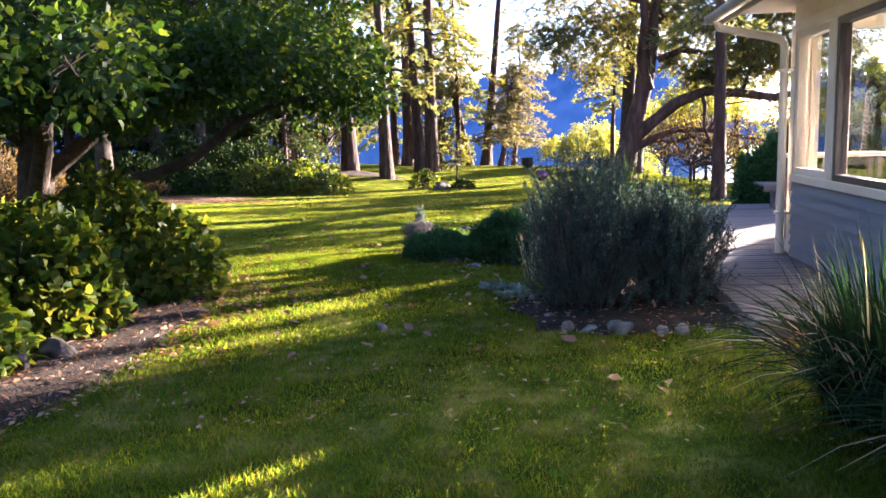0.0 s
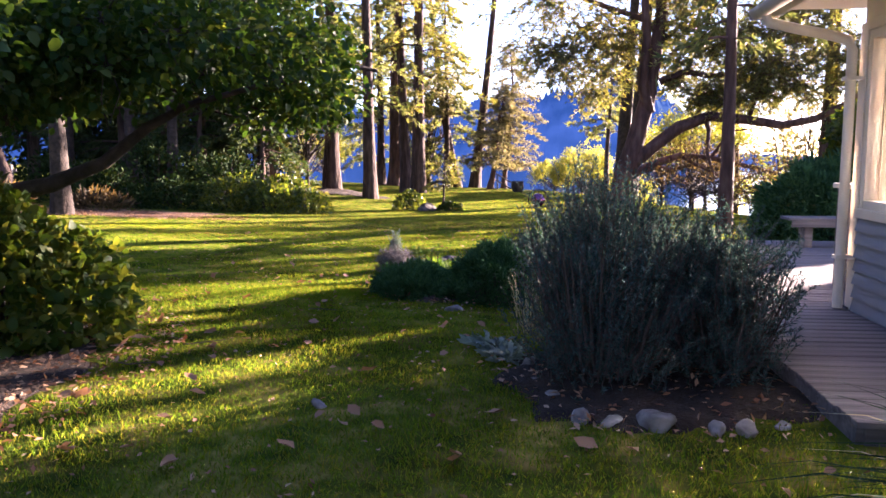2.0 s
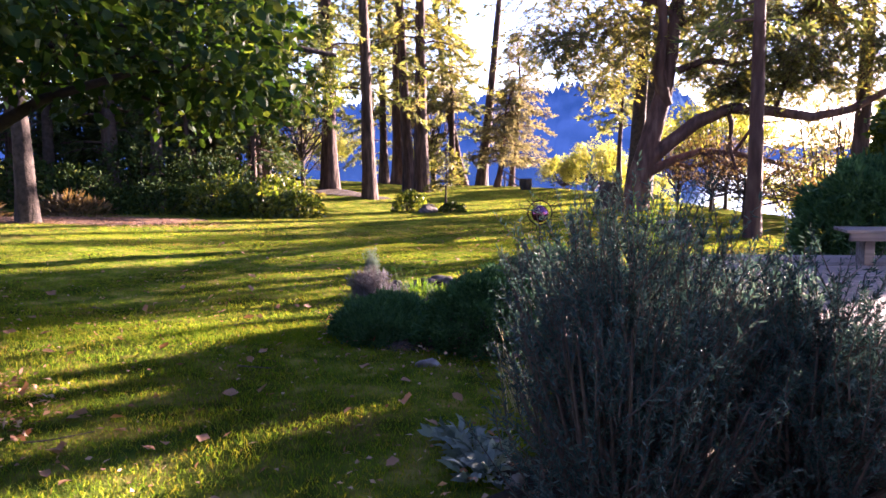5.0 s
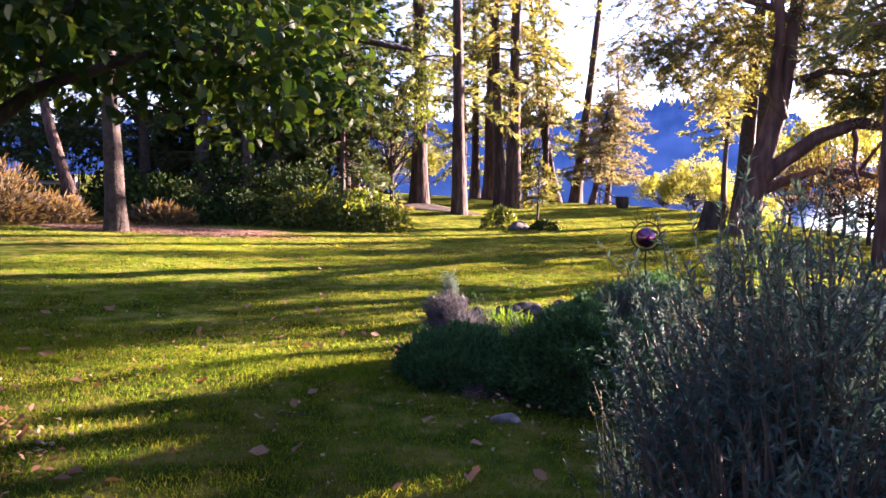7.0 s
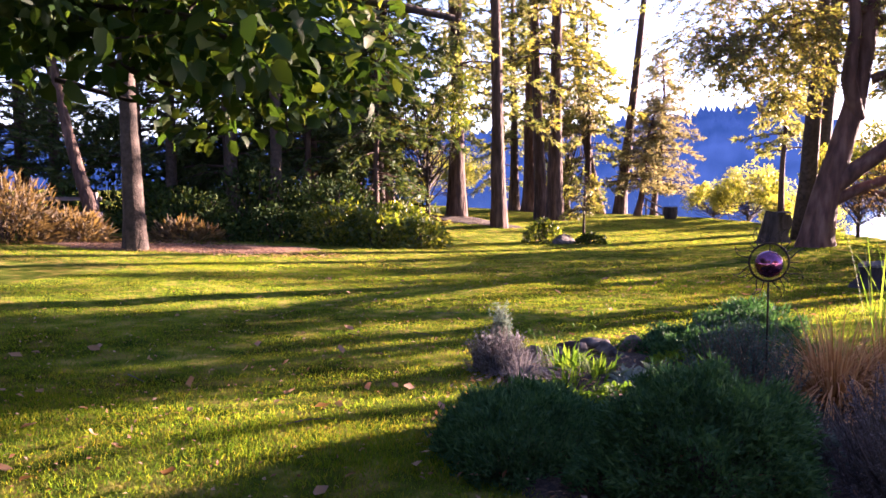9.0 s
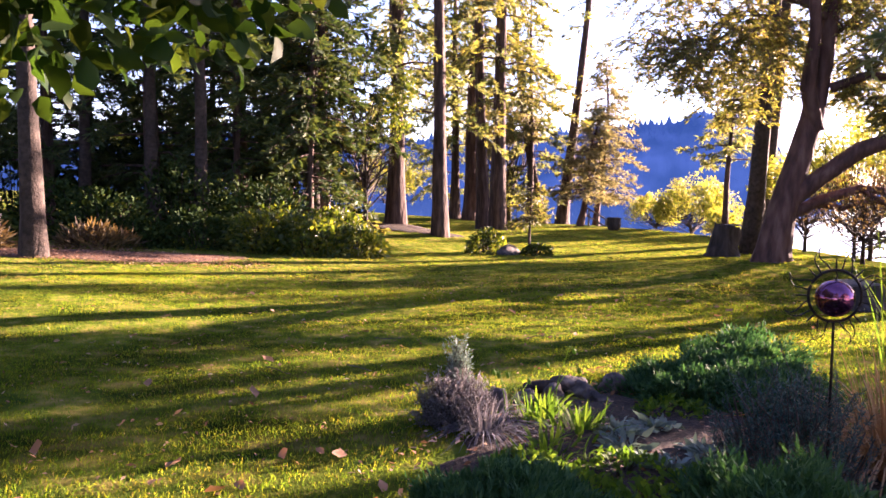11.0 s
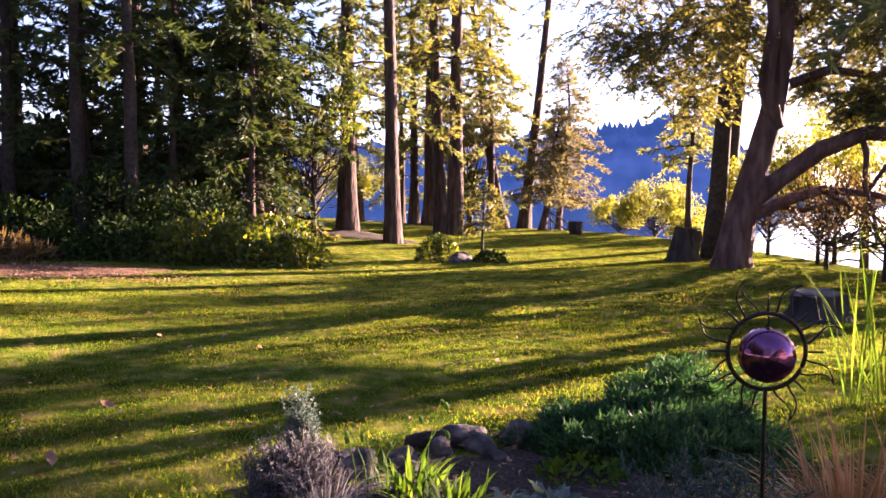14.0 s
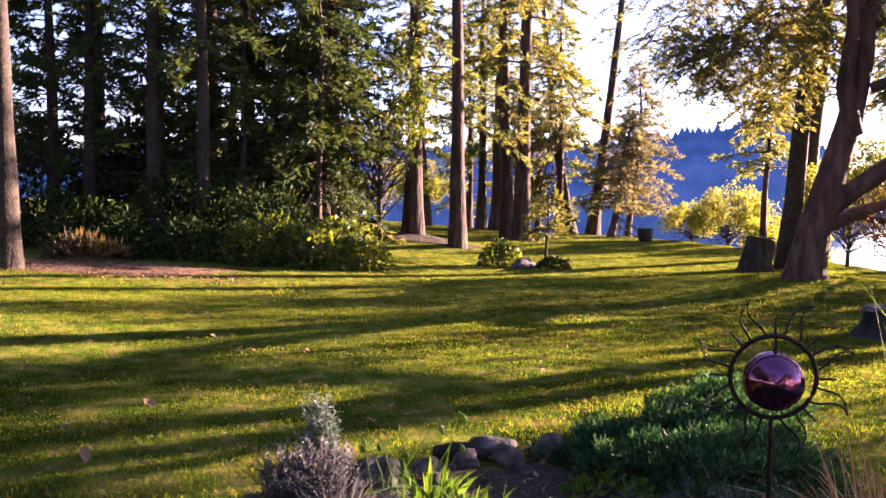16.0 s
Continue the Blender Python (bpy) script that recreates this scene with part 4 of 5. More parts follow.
conifer("young_fir", (-12.4, 34.5, gz(-12.4, 34.5)), 11.5, 0.14, "young golden-green fir at the edge of the wood", 143, start=0.06, reach=2.5, limbs=70, sprays=26, needle=M_FIR)
bushy_tree("understory_tree", (-10.4, 35.0, gz(-10.4, 35)), 8.5, 1.9, "slim leafy tree in the wood's edge", 142, stem_r=0.09, leaf=0.13, count=7000, material=M_SALAL, low=0.1, stems=9, flat=1.0)

# half-bare thicket on the shore between the house and the leaning tree
# set to dapple the lawn; (10.0, 20.4) is added out of view for shade
for k, (x, y, h, s_, c_) in enumerate(((5.9, 25.6, 3.0, 1.7, 420), (7.4, 23.8, 2.1, 1.7, 420), (5.6, 28.8, 3.2, 1.7, 380), (10.0, 20.4, 3.4, 1.8, 480), (6.4, 32.5, 3.6, 1.8, 380))):
    bushy_tree("bare_thicket", (x, y, gz(x, y)), h, s_, "half-bare twisted shrub on the shore", 170 + k, stem_r=0.055, leaf=0.1, count=c_ * 3, material=M_BRAMBLE, low=0.06, stems=6, category="bush")
# growth deep in the wood, its leaf colour darkened to stand for shade
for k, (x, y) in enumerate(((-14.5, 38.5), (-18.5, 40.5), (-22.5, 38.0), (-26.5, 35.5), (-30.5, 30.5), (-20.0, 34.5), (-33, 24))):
    shrub("evergreen_shrub", (x, y, gz(x, y) - 0.05), 2.8, 2.2, 4.6, "tall dark evergreen thicket inside the wood, shade painted into its leaves", 180 + k, M_SHADEIVY, 0.34, 1500)


# ---- beds and edging ----
def bed(name, cx, cy, rx, ry, material, label, category, seed, turn=0.0, lift=0.02):
    """A thin uneven sheet that lies on the ground, with a ragged edge."""
    rs = np.random.RandomState(seed)
    rings, seg = 9, 44
    wob = 1 + 0.1 * np.sin(np.arange(seg) * 2 * math.pi / seg * 3 + rs.rand() * 6) + rs.uniform(-0.1, 0.1, seg)
    V = [(cx, cy, gz(cx, cy) + lift + 0.03)]
    for r in range(1, rings + 1):
        for k in range(seg):
            a = 2 * math.pi * k / seg
            q = r / rings * (wob[k] if r > 4 else 1)
            u, v = rx * q * math.cos(a), ry * q * math.sin(a)
            x, y = cx + u * math.cos(turn) - v * math.sin(turn), cy + u * math.sin(turn) + v * math.cos(turn)
            V.append((x, y, gz(x, y) + (lift + rs.uniform(0, 0.035) if r < rings else -0.03)))
    F = [(0, 1 + k, 1 + (k + 1) % seg) for k in range(seg)]
    for r in range(rings - 1):
        for k in range(seg):
            k2 = (k + 1) % seg
            F.append((1 + r * seg + k, 1 + (r + 1) * seg + k, 1 + (r + 1) * seg + k2, 1 + r * seg + k2))
    return tagged(mesh_object(name, V, F, material), label, category, kind="structure")


BEDS = [(0.72, 4.75, 1.05, 1.4), (-0.55, 9.95, 1.75, 2.35), (-4.0, 3.0, 1.1, 3.1), (-13.0, 22.2, 3.6, 1.2), (-9.3, 37.0, 2.2, 1.1), (0.9, 8.6, 1.0, 3.2)]
bed("soil_bed", 0.72, 4.75, 1.05, 1.4, M_SOIL, "dark bare soil bed under a bush, ringed with stones", "flower bed", 1)
bed("mulch_bed", -0.55, 9.95, 1.75, 2.35, M_MULCH, "brown bark mulch bed with low plants", "flower bed", 2, 0.12)
bed("mulch_bed", 0.9, 8.6, 1.0, 3.2, M_SOIL, "dark soil bed beside the deck", "flower bed", 7, 0.0, 0.012)
bed("mulch_bed", -4.0, 3.0, 1.1, 3.1, M_MULCH, "leaf-strewn mulch bed along the ivy", "flower bed", 3, 0.05)
bed("needle_litter", -13.0, 22.2, 3.6, 1.2, M_LITTER, "reddish fallen needles at the wood's edge", "litter", 4, 0.5)
bed("needle_litter", -9.3, 37.0, 2.2, 1.1, M_MULCH, "dark needle litter round a fir", "litter", 5, 0.1)


def stone(at, size, seed, name="stone", label="rounded pale grey field stone edging a bed", group="edging stones", material=None):
    rs = np.random.RandomState(seed)
    bm = bmesh.new()
    bmesh.ops.create_icosphere(bm, subdivisions=3, radius=0.5)
    off = Vector(rs.uniform(0, 50, 3))
    cut = [(Vector(unit(rs.normal(size=3))), rs.uniform(0.26, 0.42)) for _ in range(11)]
    for v in bm.verts:
        p = v.co.copy()
        for c, far in cut:
            d = p.dot(c)
            if d > far:
                p -= c * (d - far) * 0.92
        p *= 1.1 + 0.25 * noise.noise(p * 2.0 + off) + 0.1 * noise.noise(p * 8 + off)
        v.co = Vector((p.x * size[0], p.y * size[1], p.z * size[2]))
    ob = part(name, bm, material or M_STONE, None, "", True)
    ob.location = (at[0], at[1], gz(*at[:2]) + size[2] * 0.18)
    ob.rotation_euler = (rs.uniform(-0.3, 0.3), rs.uniform(-0.3, 0.3), rs.uniform(0, 6.28))
    return tagged(ob, label, "stone", group)


for k, (x, y, s_) in enumerate(((0.58, 3.56, 0.27), (0.92, 3.52, 0.14), (1.08, 3.5, 0.17), (0.37, 3.57, 0.16), (0.21, 3.62, 0.17), (0.05, 4.05, 0.14), (-0.06, 4.4, 0.13), (-0.1, 4.9, 0.15), (-0.2, 5.5, 0.13), (0.12, 3.82, 0.1), (1.3, 3.62, 0.1))):
    stone((x, y), (s_, s_ * 0.7, s_ * 0.62), 200 + k)
for k, (x, y, s_) in enumerate(((-1.95, 11.55, 0.26), (-1.74, 11.78, 0.2), (-1.52, 12.0, 0.24), (-1.28, 12.2, 0.24), (-1.02, 12.4, 0.28), (-2.1, 11.75, 0.18), (-1.62, 11.6, 0.16), (-1.4, 12.3, 0.3), (-1.15, 12.0, 0.16), (-0.6, 12.9, 0.24), (-2.3, 11.3, 0.18))):
    stone((x, y), (s_ * 1.1, s_ * 0.9, s_ * 0.9), 230 + k, material=M_ROCK, label="rough grey-brown rock edging the mulch bed", group="rocks of the bed")
for k, (x, y, s_) in enumerate(((-3.62, 2.3, 0.24), (-3.58, 2.7, 0.3), (-3.75, 1.95, 0.26), (-3.9, 1.55, 0.28))):
    stone((x, y), (s_, s_ * 0.8, s_ * 0.9), 260 + k, material=M_ROCK, label="squarish grey stone edging the ivy bed", group="stones of the ivy bed")
stone((-0.87, 7.34), (0.2, 0.13, 0.1), 280, label="pale flat stone on the grass", group="")
stone((-1.33, 3.72), (0.11, 0.08, 0.05), 281, label="small white pebble on the grass", group="")
stone((-4.25, 31.2), (1.1, 0.6, 0.42), 282, name="boulder", material=M_ROCK, label="low grey boulder in a small bed on the lawn", group="")
stone((-8.5, 27.6), (0.45, 0.35, 0.5), 283, name="boulder", label="grey stone beside the evergreen shrubs", group="")


# ---- near plants ----
def ivy_mound(x, y, rx, ry, h, seed, n):
    return shrub("ivy_shrub", (x, y, gz(x, y) - 0.04), rx, ry, h, "dense glossy ivy shrub beside the lawn", seed, M_IVY, 0.1, n, aspect=0.8, hollow=0.6, lumps=12)


for k, (x, y, rx, ry, h, n) in enumerate(((-4.45, 5.2, 1.0, 1.0, 1.15, 5200), (-4.7, 3.5, 1.25, 1.2, 1.2, 5600), (-4.6, 2.0, 1.15, 1.1, 1.1, 5200), (-6.3, 4.4, 1.4, 1.6, 1.35, 3600), (-5.6, 0.4, 1.5, 1.3, 1.2, 3200), (-6.0, 6.4, 1.3, 1.2, 1.2, 2600))):
    ivy_mound(x, y, rx, ry, h, 300 + k, n)

# the broad-leaved tree that hangs over the lawn
rs = np.random.RandomState(320)
maple = holder("overhanging_tree", (-6.3, 6.7, gz(-6.3, 6.7)), "low spreading broad-leaved tree hanging over the lawn", "tree")
mesh_object("trunk", *tube([(0, 0, -0.3), (0.02, 0, 0.4), (-0.1, 0.05, 1.0), (-0.05, 0.1, 1.8), (0.1, 0.2, 3.0), (0.0, 0.3, 4.5), (0.1, 0.3, 6.0)], [0.3, 0.25, 0.22, 0.2, 0.16, 0.1, 0.05], 12, rs, 0.1, 0.3), M_BARKD, maple)
for pts, r0 in (([(0.05, -0.05, 0.75), (0.6, -0.4, 1.08), (1.2, -0.65, 1.18), (1.9, -0.75, 1.3), (2.45, -0.8, 1.5), (2.9, -0.85, 1.82), (3.3, -0.9, 2.0), (3.9, -0.9, 2.15)], 0.11),
                ([(-0.05, 0, 1.1), (0.5, -0.6, 1.7), (1.0, -1.4, 2.1), (1.8, -2.4, 2.5), (2.4, -3.4, 2.9)], 0.13),
                ([(-0.05, 0, 1.2), (0.7, 0.1, 1.8), (1.5, 0.3, 2.4), (2.6, 0.9, 2.7), (3.6, 1.6, 2.7), (4.3, 2.3, 2.6)], 0.12),
                ([(-0.05, 0.1, 1.6), (-0.6, -0.4, 2.3), (-1.2, -1.2, 2.8), (-1.6, -2.4, 3.1)], 0.11),
                ([(0, 0.1, 1.9), (0.6, 0.9, 2.8), (1.0, 2.0, 3.3), (1.4, 3.2, 3.4)], 0.1),
                ([(0.05, 0.15, 2.4), (1.0, -0.4, 3.4), (2.2, -0.8, 4.0), (3.2, -1.0, 4.3)], 0.1)):
    p = np.array(pts)
    mesh_object("limb", *tube(p, np.interp(np.linspace(0, 1, len(p)), [0, 1], [r0, 0.02]), 8, rs, 0.1), M_BARKD, maple)
P, Dd, tw = [], [], []
made = 0
while made < 246:
    u, v = rs.uniform(-3.6, 5.0), rs.uniform(-5.2, 4.0)
    edge_r = math.hypot((u - 0.6) / 4.4, (v + 0.7) / 4.6)
    if edge_r > 1 or (u > 3.2 and v < -0.6) or (u > 2.6 and rs.rand() < 0.45):
        continue
    if made >= 220:
        u, v = rs.uniform(0.6, 3.5), rs.uniform(-1.9, -0.8)
    low = 1.95 + 0.25 * noise.noise((u * 0.8, v * 0.8, 3)) + 0.5 * max(0, v - 0.5) - (0.1 if u < 0 else 0)
    zz = low + (rs.rand() ** 1.6) * 3.6 * math.sqrt(max(0.1, 1 - edge_r**2)) + 0.25 if made < 220 else low + rs.uniform(0.25, 0.7)
    r = rs.uniform(0.45, 0.8)
    n = int(240 * r / 0.6 * (1.25 if zz < low + 1.2 else 0.8))
    q = unit(rs.normal(size=(n, 3))) * rs.uniform(0.2, 1, (n, 1)) ** 0.5 * r * (1, 1, 0.6)
    c = np.array((u, v, zz))
    P.append(c + q)
    Dd.append(q + rs.normal(0, 0.35, q.shape) + (0, 0, -0.12))
    inn = c * (0.7, 0.7, 1) + (0, 0, 0.2)
    tw.append(tube([inn, (inn + c) / 2 + rs.normal(0, 0.1, 3), c], [0.022, 0.014, 0.005], 4))
    for _ in range(3):
        d = unit(rs.normal(size=3)) * r * 0.8
        tw.append(tube([c - d * 0.2, c + d * 0.5 + rs.normal(0, 0.04, 3), c + d], [0.01, 0.006, 0.003], 3))
    made += 1
# the outermost boughs, thin and sunlit, that reach over the lawn
for k in range(20):
    c = np.array((rs.uniform(3.2, 4.5), rs.uniform(-0.6, 1.0), rs.uniform(1.95, 2.8)))
    q = unit(rs.normal(size=(85, 3))) * rs.uniform(0.2, 1, (85, 1)) ** 0.5 * 0.34 * (1, 1, 0.7)
    P.append(c + q)
    Dd.append(q + rs.normal(0, 0.2, q.shape) + (0, 0, -0.1))
    inn = np.array((c[0] - 0.7, c[1] * 0.75, c[2] + 0.12))
    tw.append(tube([inn, (inn + c) / 2 + rs.normal(0, 0.06, 3), c], [0.016, 0.01, 0.004], 4))
P, Dd = np.concatenate(P), np.concatenate(Dd)
L = 0.082 * rs.uniform(0.6, 1.35, len(P))
tagged(mesh_object("branch", *join(*tw), M_BARKD, maple), kind="stuff")
mesh_object("crown", *leaves(P, Dd, L, L * 0.72, rs), M_MAPLE, maple)


def sprigs(name, at, rx, ry, h, label, seed, stems, needles, material, needle=0.03, width=0.006, stem_len=(0.35, 0.7), upright=0.9, twig=None, core=0.5, spread=1.0, category="bush"):
    """A bush of many upright sprigs, each a thin stem set all round with narrow leaves."""
    rs = np.random.RandomState(seed)
    ob = holder(name, at, label, category)
    tubes, P, D = [], [], []
    for k in range(stems):
        d = unit(rs.normal(size=3) + (0, 0, 0.25))
        d[2] = abs(d[2])
        q = rs.uniform(core, 1.0)
        tip = np.array([d[0] * rx * q, d[1] * ry * q, h * d[2] ** 0.5 * (0.45 + 0.55 * q)]) * rs.uniform(0.88, 1.12)
        ln_ = rs.uniform(*stem_len)
        way = unit(np.array([d[0] * 0.55 * spread, d[1] * 0.55 * spread, upright]) + rs.normal(0, 0.16, 3))
        base = tip - way * ln_
        base[2] = max(base[2], 0.0)
        mid = (base + tip) / 2 + rs.normal(0, 0.02, 3)
        tubes.append(tube([base, mid, tip], [0.004, 0.003, 0.0015], 3))
        t = rs.uniform(0.12, 1.0, needles)[:, None]
        p = base * (1 - t) ** 2 + 2 * mid * t * (1 - t) + tip * t * t
        P.append(p), D.append(unit(rs.normal(size=(needles, 3))) + way * 0.9)
    for k in range(stems // 12):
        a, q = rs.uniform(0, 6.28), rs.uniform(0.2, 0.85)
        tip = np.array([math.cos(a) * rx * q, math.sin(a) * ry * q, h * rs.uniform(0.35, 0.7)])
        tubes.append(tube([(tip[0] * 0.3, tip[1] * 0.3, -0.05), tuple(tip * (0.75, 0.75, 0.45)), tuple(tip)], [0.014, 0.009, 0.004], 4))
    tagged(mesh_object("stem", *join(*tubes), twig or M_TWIG, ob), kind="stuff")
    P, D = np.concatenate(P), np.concatenate(D)
    mesh_object("foliage", *rhombs(P, D, needle * rs.uniform(0.6, 1.3, len(P)), width, rs), material, ob)
    return ob


sprigs("rosemary_bush", (0.42, 4.85, gz(0.42, 4.85)), 0.74, 1.1, 1.5, "large upright grey-green rosemary bush in a stone-ringed bed", 340, 1500, 52, M_ROSEMARY, 0.036, 0.0075, (0.3, 0.75), core=0.2)
sprigs("rosemary_bush", (1.22, 5.0, gz(1.22, 5.0)), 0.66, 1.0, 1.22, "rounder grey-green rosemary bush grown into its taller neighbour", 339, 1200, 52, M_ROSEMARY, 0.034, 0.0075, (0.25, 0.5), upright=0.6, core=0.2)
sprigs("heather_bush", (0.66, 8.5, gz(0.66, 8.5)), 0.6, 0.85, 0.62, "grey-mauve woody heather bush beside the deck", 341, 520, 40, M_HEATHER, 0.025, 0.006, (0.2, 0.4))
sprigs("rosemary_bush", (0.85, 6.5, gz(0.85, 6.5)), 0.68, 0.7, 1.0, "smaller grey-green rosemary bush behind the large one", 347, 420, 45, M_ROSEMARY, 0.03, 0.006, (0.25, 0.5))
sprigs("heather_bush", (1.2, 7.4, gz(1.2, 7.4)), 0.5, 0.75, 0.75, "grey-mauve woody heather bush beside the deck", 348, 420, 40, M_HEATHER, 0.025, 0.006, (0.2, 0.4))
sprigs("artemisia_bush", (-0.15, 9.75, gz(-0.15, 9.75)), 0.46, 0.42, 0.8, "feathery grey-green shrub round a metal pole", 342, 300, 46, M_ROSEMARY, 0.03, 0.006, (0.2, 0.4))
sprigs("sage_bush", (0.06, 9.0, gz(0.06, 9.0)), 0.34, 0.34, 0.3, "small silvery sage bush", 343, 130, 30, M_SILVER, 0.035, 0.012, (0.12, 0.25))
sprigs("lavender_bush", (-2.15, 10.95, gz(-2.15, 10.95)), 0.32, 0.34, 0.42, "spent grey lavender bush with woody stems", 344, 460, 44, M_LAVENDER, 0.028, 0.006, (0.25, 0.45))
sprigs("lavender_sprig", (-2.15, 11.1, gz(-2.15, 11.1)), 0.15, 0.14, 0.66, "tall grey lavender tuft", 345, 110, 60, M_SILVER, 0.03, 0.006, (0.3, 0.5))


def juniper(name, at, rx, ry, h, label, seed, count, spray=0.1, rough=0.16):
    """A dense conifer mound: short layered sprays all over a lumpy dome."""
    rs = np.random.RandomState(seed)
    ob = holder(name, at, label, "bush")
    tubes = [tube([(0, 0, -0.05), (math.cos(a) * rx * 0.4, math.sin(a) * ry * 0.4, h * 0.35), (math.cos(a) * rx * 0.75, math.sin(a) * ry * 0.75, h * 0.5)], [0.03, 0.02, 0.008], 5) for a in np.linspace(0, 6.28, 12)[:11]]
    tagged(mesh_object("stem", *join(*tubes), M_BARKD, ob), kind="stuff")
    d = unit(rs.normal(size=(count, 3)))
    d[:, 2] = np.abs(d[:, 2])
    bump = np.array([noise.noise((v[0] * 3.2, v[1] * 3.2, v[2] * 3.2 + seed)) + 0.5 * noise.noise((v[0] * 8, v[1] * 8, v[2] * 8 + seed)) for v in d])
    P = d * (rx, ry, h) * ((1 + rough * bump) * rs.uniform(0.72, 1, count) ** 0.4)[:, None]
    pieces = []
    out = unit(d * (1 / rx, 1 / ry, 1 / h))
    for k in range(4):
        D = out * 0.8 + rs.normal(0, 0.6, d.shape) + (0, 0, 0.2)
        L = spray * rs.uniform(0.5, 1.2, count)
        pieces.append(rhombs(P + rs.normal(0, 0.02, P.shape), D, L, L * 0.22, rs))
    mesh_object("foliage", *join(*pieces), M_JUNIPER, ob)
    return ob


juniper("juniper_dome", (-0.48, 8.25, gz(-0.48, 8.25) - 0.03), 0.58, 0.62, 0.66, "clipped dark green juniper dome", 350, 10500, 0.055, 0.24)
juniper("juniper_mound", (-1.48, 8.75, gz(-1.48, 8.75) - 0.03), 0.52, 0.74, 0.35, "low spreading dark green juniper mound", 351, 10000, 0.055, 0.26)
juniper("spreading_juniper", (-0.1, 12.5, gz(-0.1, 12.5) - 0.03), 0.82, 0.75, 0.3, "spreading dark green juniper behind the rocks", 352, 6500, 0.07, 0.5)
juniper("spreading_juniper", (0.15, 13.2, gz(0.15, 13.2) - 0.03), 0.5, 0.55, 0.42, "spreading dark green juniper with raised tips", 353, 3600, 0.07, 0.55)
juniper("garden_conifer", (4.95, 13.9, gz(4.95, 13.9) - 0.05), 1.1, 1.0, 1.75, "dark green shrub behind the deck bench", 354, 7000, 0.17, 0.25)
juniper("garden_conifer", (6.7, 13.9, gz(6.7, 13.9) - 0.05), 1.3, 1.1, 1.5, "dark green shrub behind the deck", 355, 4000, 0.18, 0.25)
shrub("bed_shrub", (-5.1, 31.5, gz(-5.1, 31.5) - 0.03), 0.75, 0.6, 0.85, "small dark green shrub in a bed on the lawn", 356, M_SALAL, 0.12, 1100)
shrub("bed_shrub", (-3.4, 31.0, gz(-3.4, 31.0) - 0.03), 0.5, 0.4, 0.4, "low brown-green plant beside a boulder", 357, M_SHADEIVY, 0.12, 500)
conifer("fir_sapling", (-3.7, 31.6, gz(-3.7, 31.6)), 2.3, 0.03, "thin fir sapling on the lawn", 358, start=0.4, reach=0.75, limbs=34, sprays=14, spray=0.2, bend=0.05)


def blades(name, at, n, length, width, label, seed, material, spread=0.25, arch=0.6, up=1.0, category="plant"):
    """Arching strap leaves from one foot, each a bent ribbon of four segments."""
    rs = np.random.RandomState(seed)
    ob = holder(name, at, label, category)
    a = rs.uniform(0, 2 * math.pi, n)
    out = np.stack([np.cos(a), np.sin(a), np.zeros(n)], -1)
    L = length * rs.uniform(0.55, 1.15, n)[:, None]
    lean_ = rs.uniform(0.1, 1, n)[:, None]
    base = out * rs.uniform(0, spread, (n, 1))
    S = unit(np.cross(out, (0, 0, 1)) + rs.normal(0, 0.25, (n, 3)))
    rowsv = []
    for t in np.linspace(0, 1, 6):
        c = base + out * L * (lean_ * 0.45 * t + arch * lean_ * 0.5 * t * t) + np.array([0, 0, 1]) * L * (up * t - arch * lean_ * 0.75 * t**2.2)
        w = width * (1 - t**2.5) * (0.6 + 0.8 * t * (1 - t) * 2) / 2 + 0.0006
        rowsv.append(np.stack([c + S * w, c - S * w], 1))
    V = np.stack(rowsv, 1)
    V[..., 2] = np.maximum(V[..., 2], 0.005)
    F = (np.arange(n)[:, None, None] * 12 + np.array([[2 * k, 2 * k + 1, 2 * k + 3, 2 * k + 2] for k in range(5)])[None]).reshape(-1, 4)
    few = len(F) - 5 * max(1, n // 16) if n > 200 and material is not M_DRYGRASS and material is not M_LAVENDER else len(F)
    mesh_object("leaf", V.reshape(-1, 3), F[:few], material, ob)
    if few < len(F):
        tagged(mesh_object("dry_leaf", V.reshape(-1, 3), F[few:], M_STRAW, ob), "withered straw-coloured leaf blades")
    return ob


blades("strap_plant", (1.8, 1.6, gz(1.8, 1.6)), 900, 1.15, 0.019, "large clump of dark arching strap leaves by the house", 360, M_BLADE, 0.3, 0.95, 0.95)
blades("strap_plant", (2.0, 0.8, gz(2.0, 0.8)), 600, 1.05, 0.019, "clump of dark arching strap leaves by the house", 361, M_BLADE, 0.3, 0.95, 0.9)
blades("ornamental_grass", (0.56, 10.5, gz(0.56, 10.5)), 620, 1.0, 0.012, "dry rust-coloured ornamental grass", 362, M_DRYGRASS, 0.24, 1.4, 0.85)
blades("ornamental_grass", (0.98, 10.8, gz(0.98, 10.8)), 480, 0.95, 0.012, "dry rust-coloured ornamental grass", 363, M_DRYGRASS, 0.24, 1.4, 0.85)
blades("iris_clump", (1.62, 14.0, gz(1.62, 14.0)), 11, 1.5, 0.02, "tall yellow-green iris leaves", 364, M_STRAP, 0.15, 0.25, 1.0)
blades("iris_clump", (1.95, 14.2, gz(1.95, 14.2)), 10, 1.45, 0.02, "tall yellow-green iris leaves", 365, M_STRAP, 0.15, 0.25, 1.0)
blades("bulb_leaves", (-1.55, 11.25, gz(-1.55, 11.25)), 70, 0.36, 0.032, "bright green strap leaves in the mulch bed", 366, M_STRAP, 0.22, 0.6, 0.8)
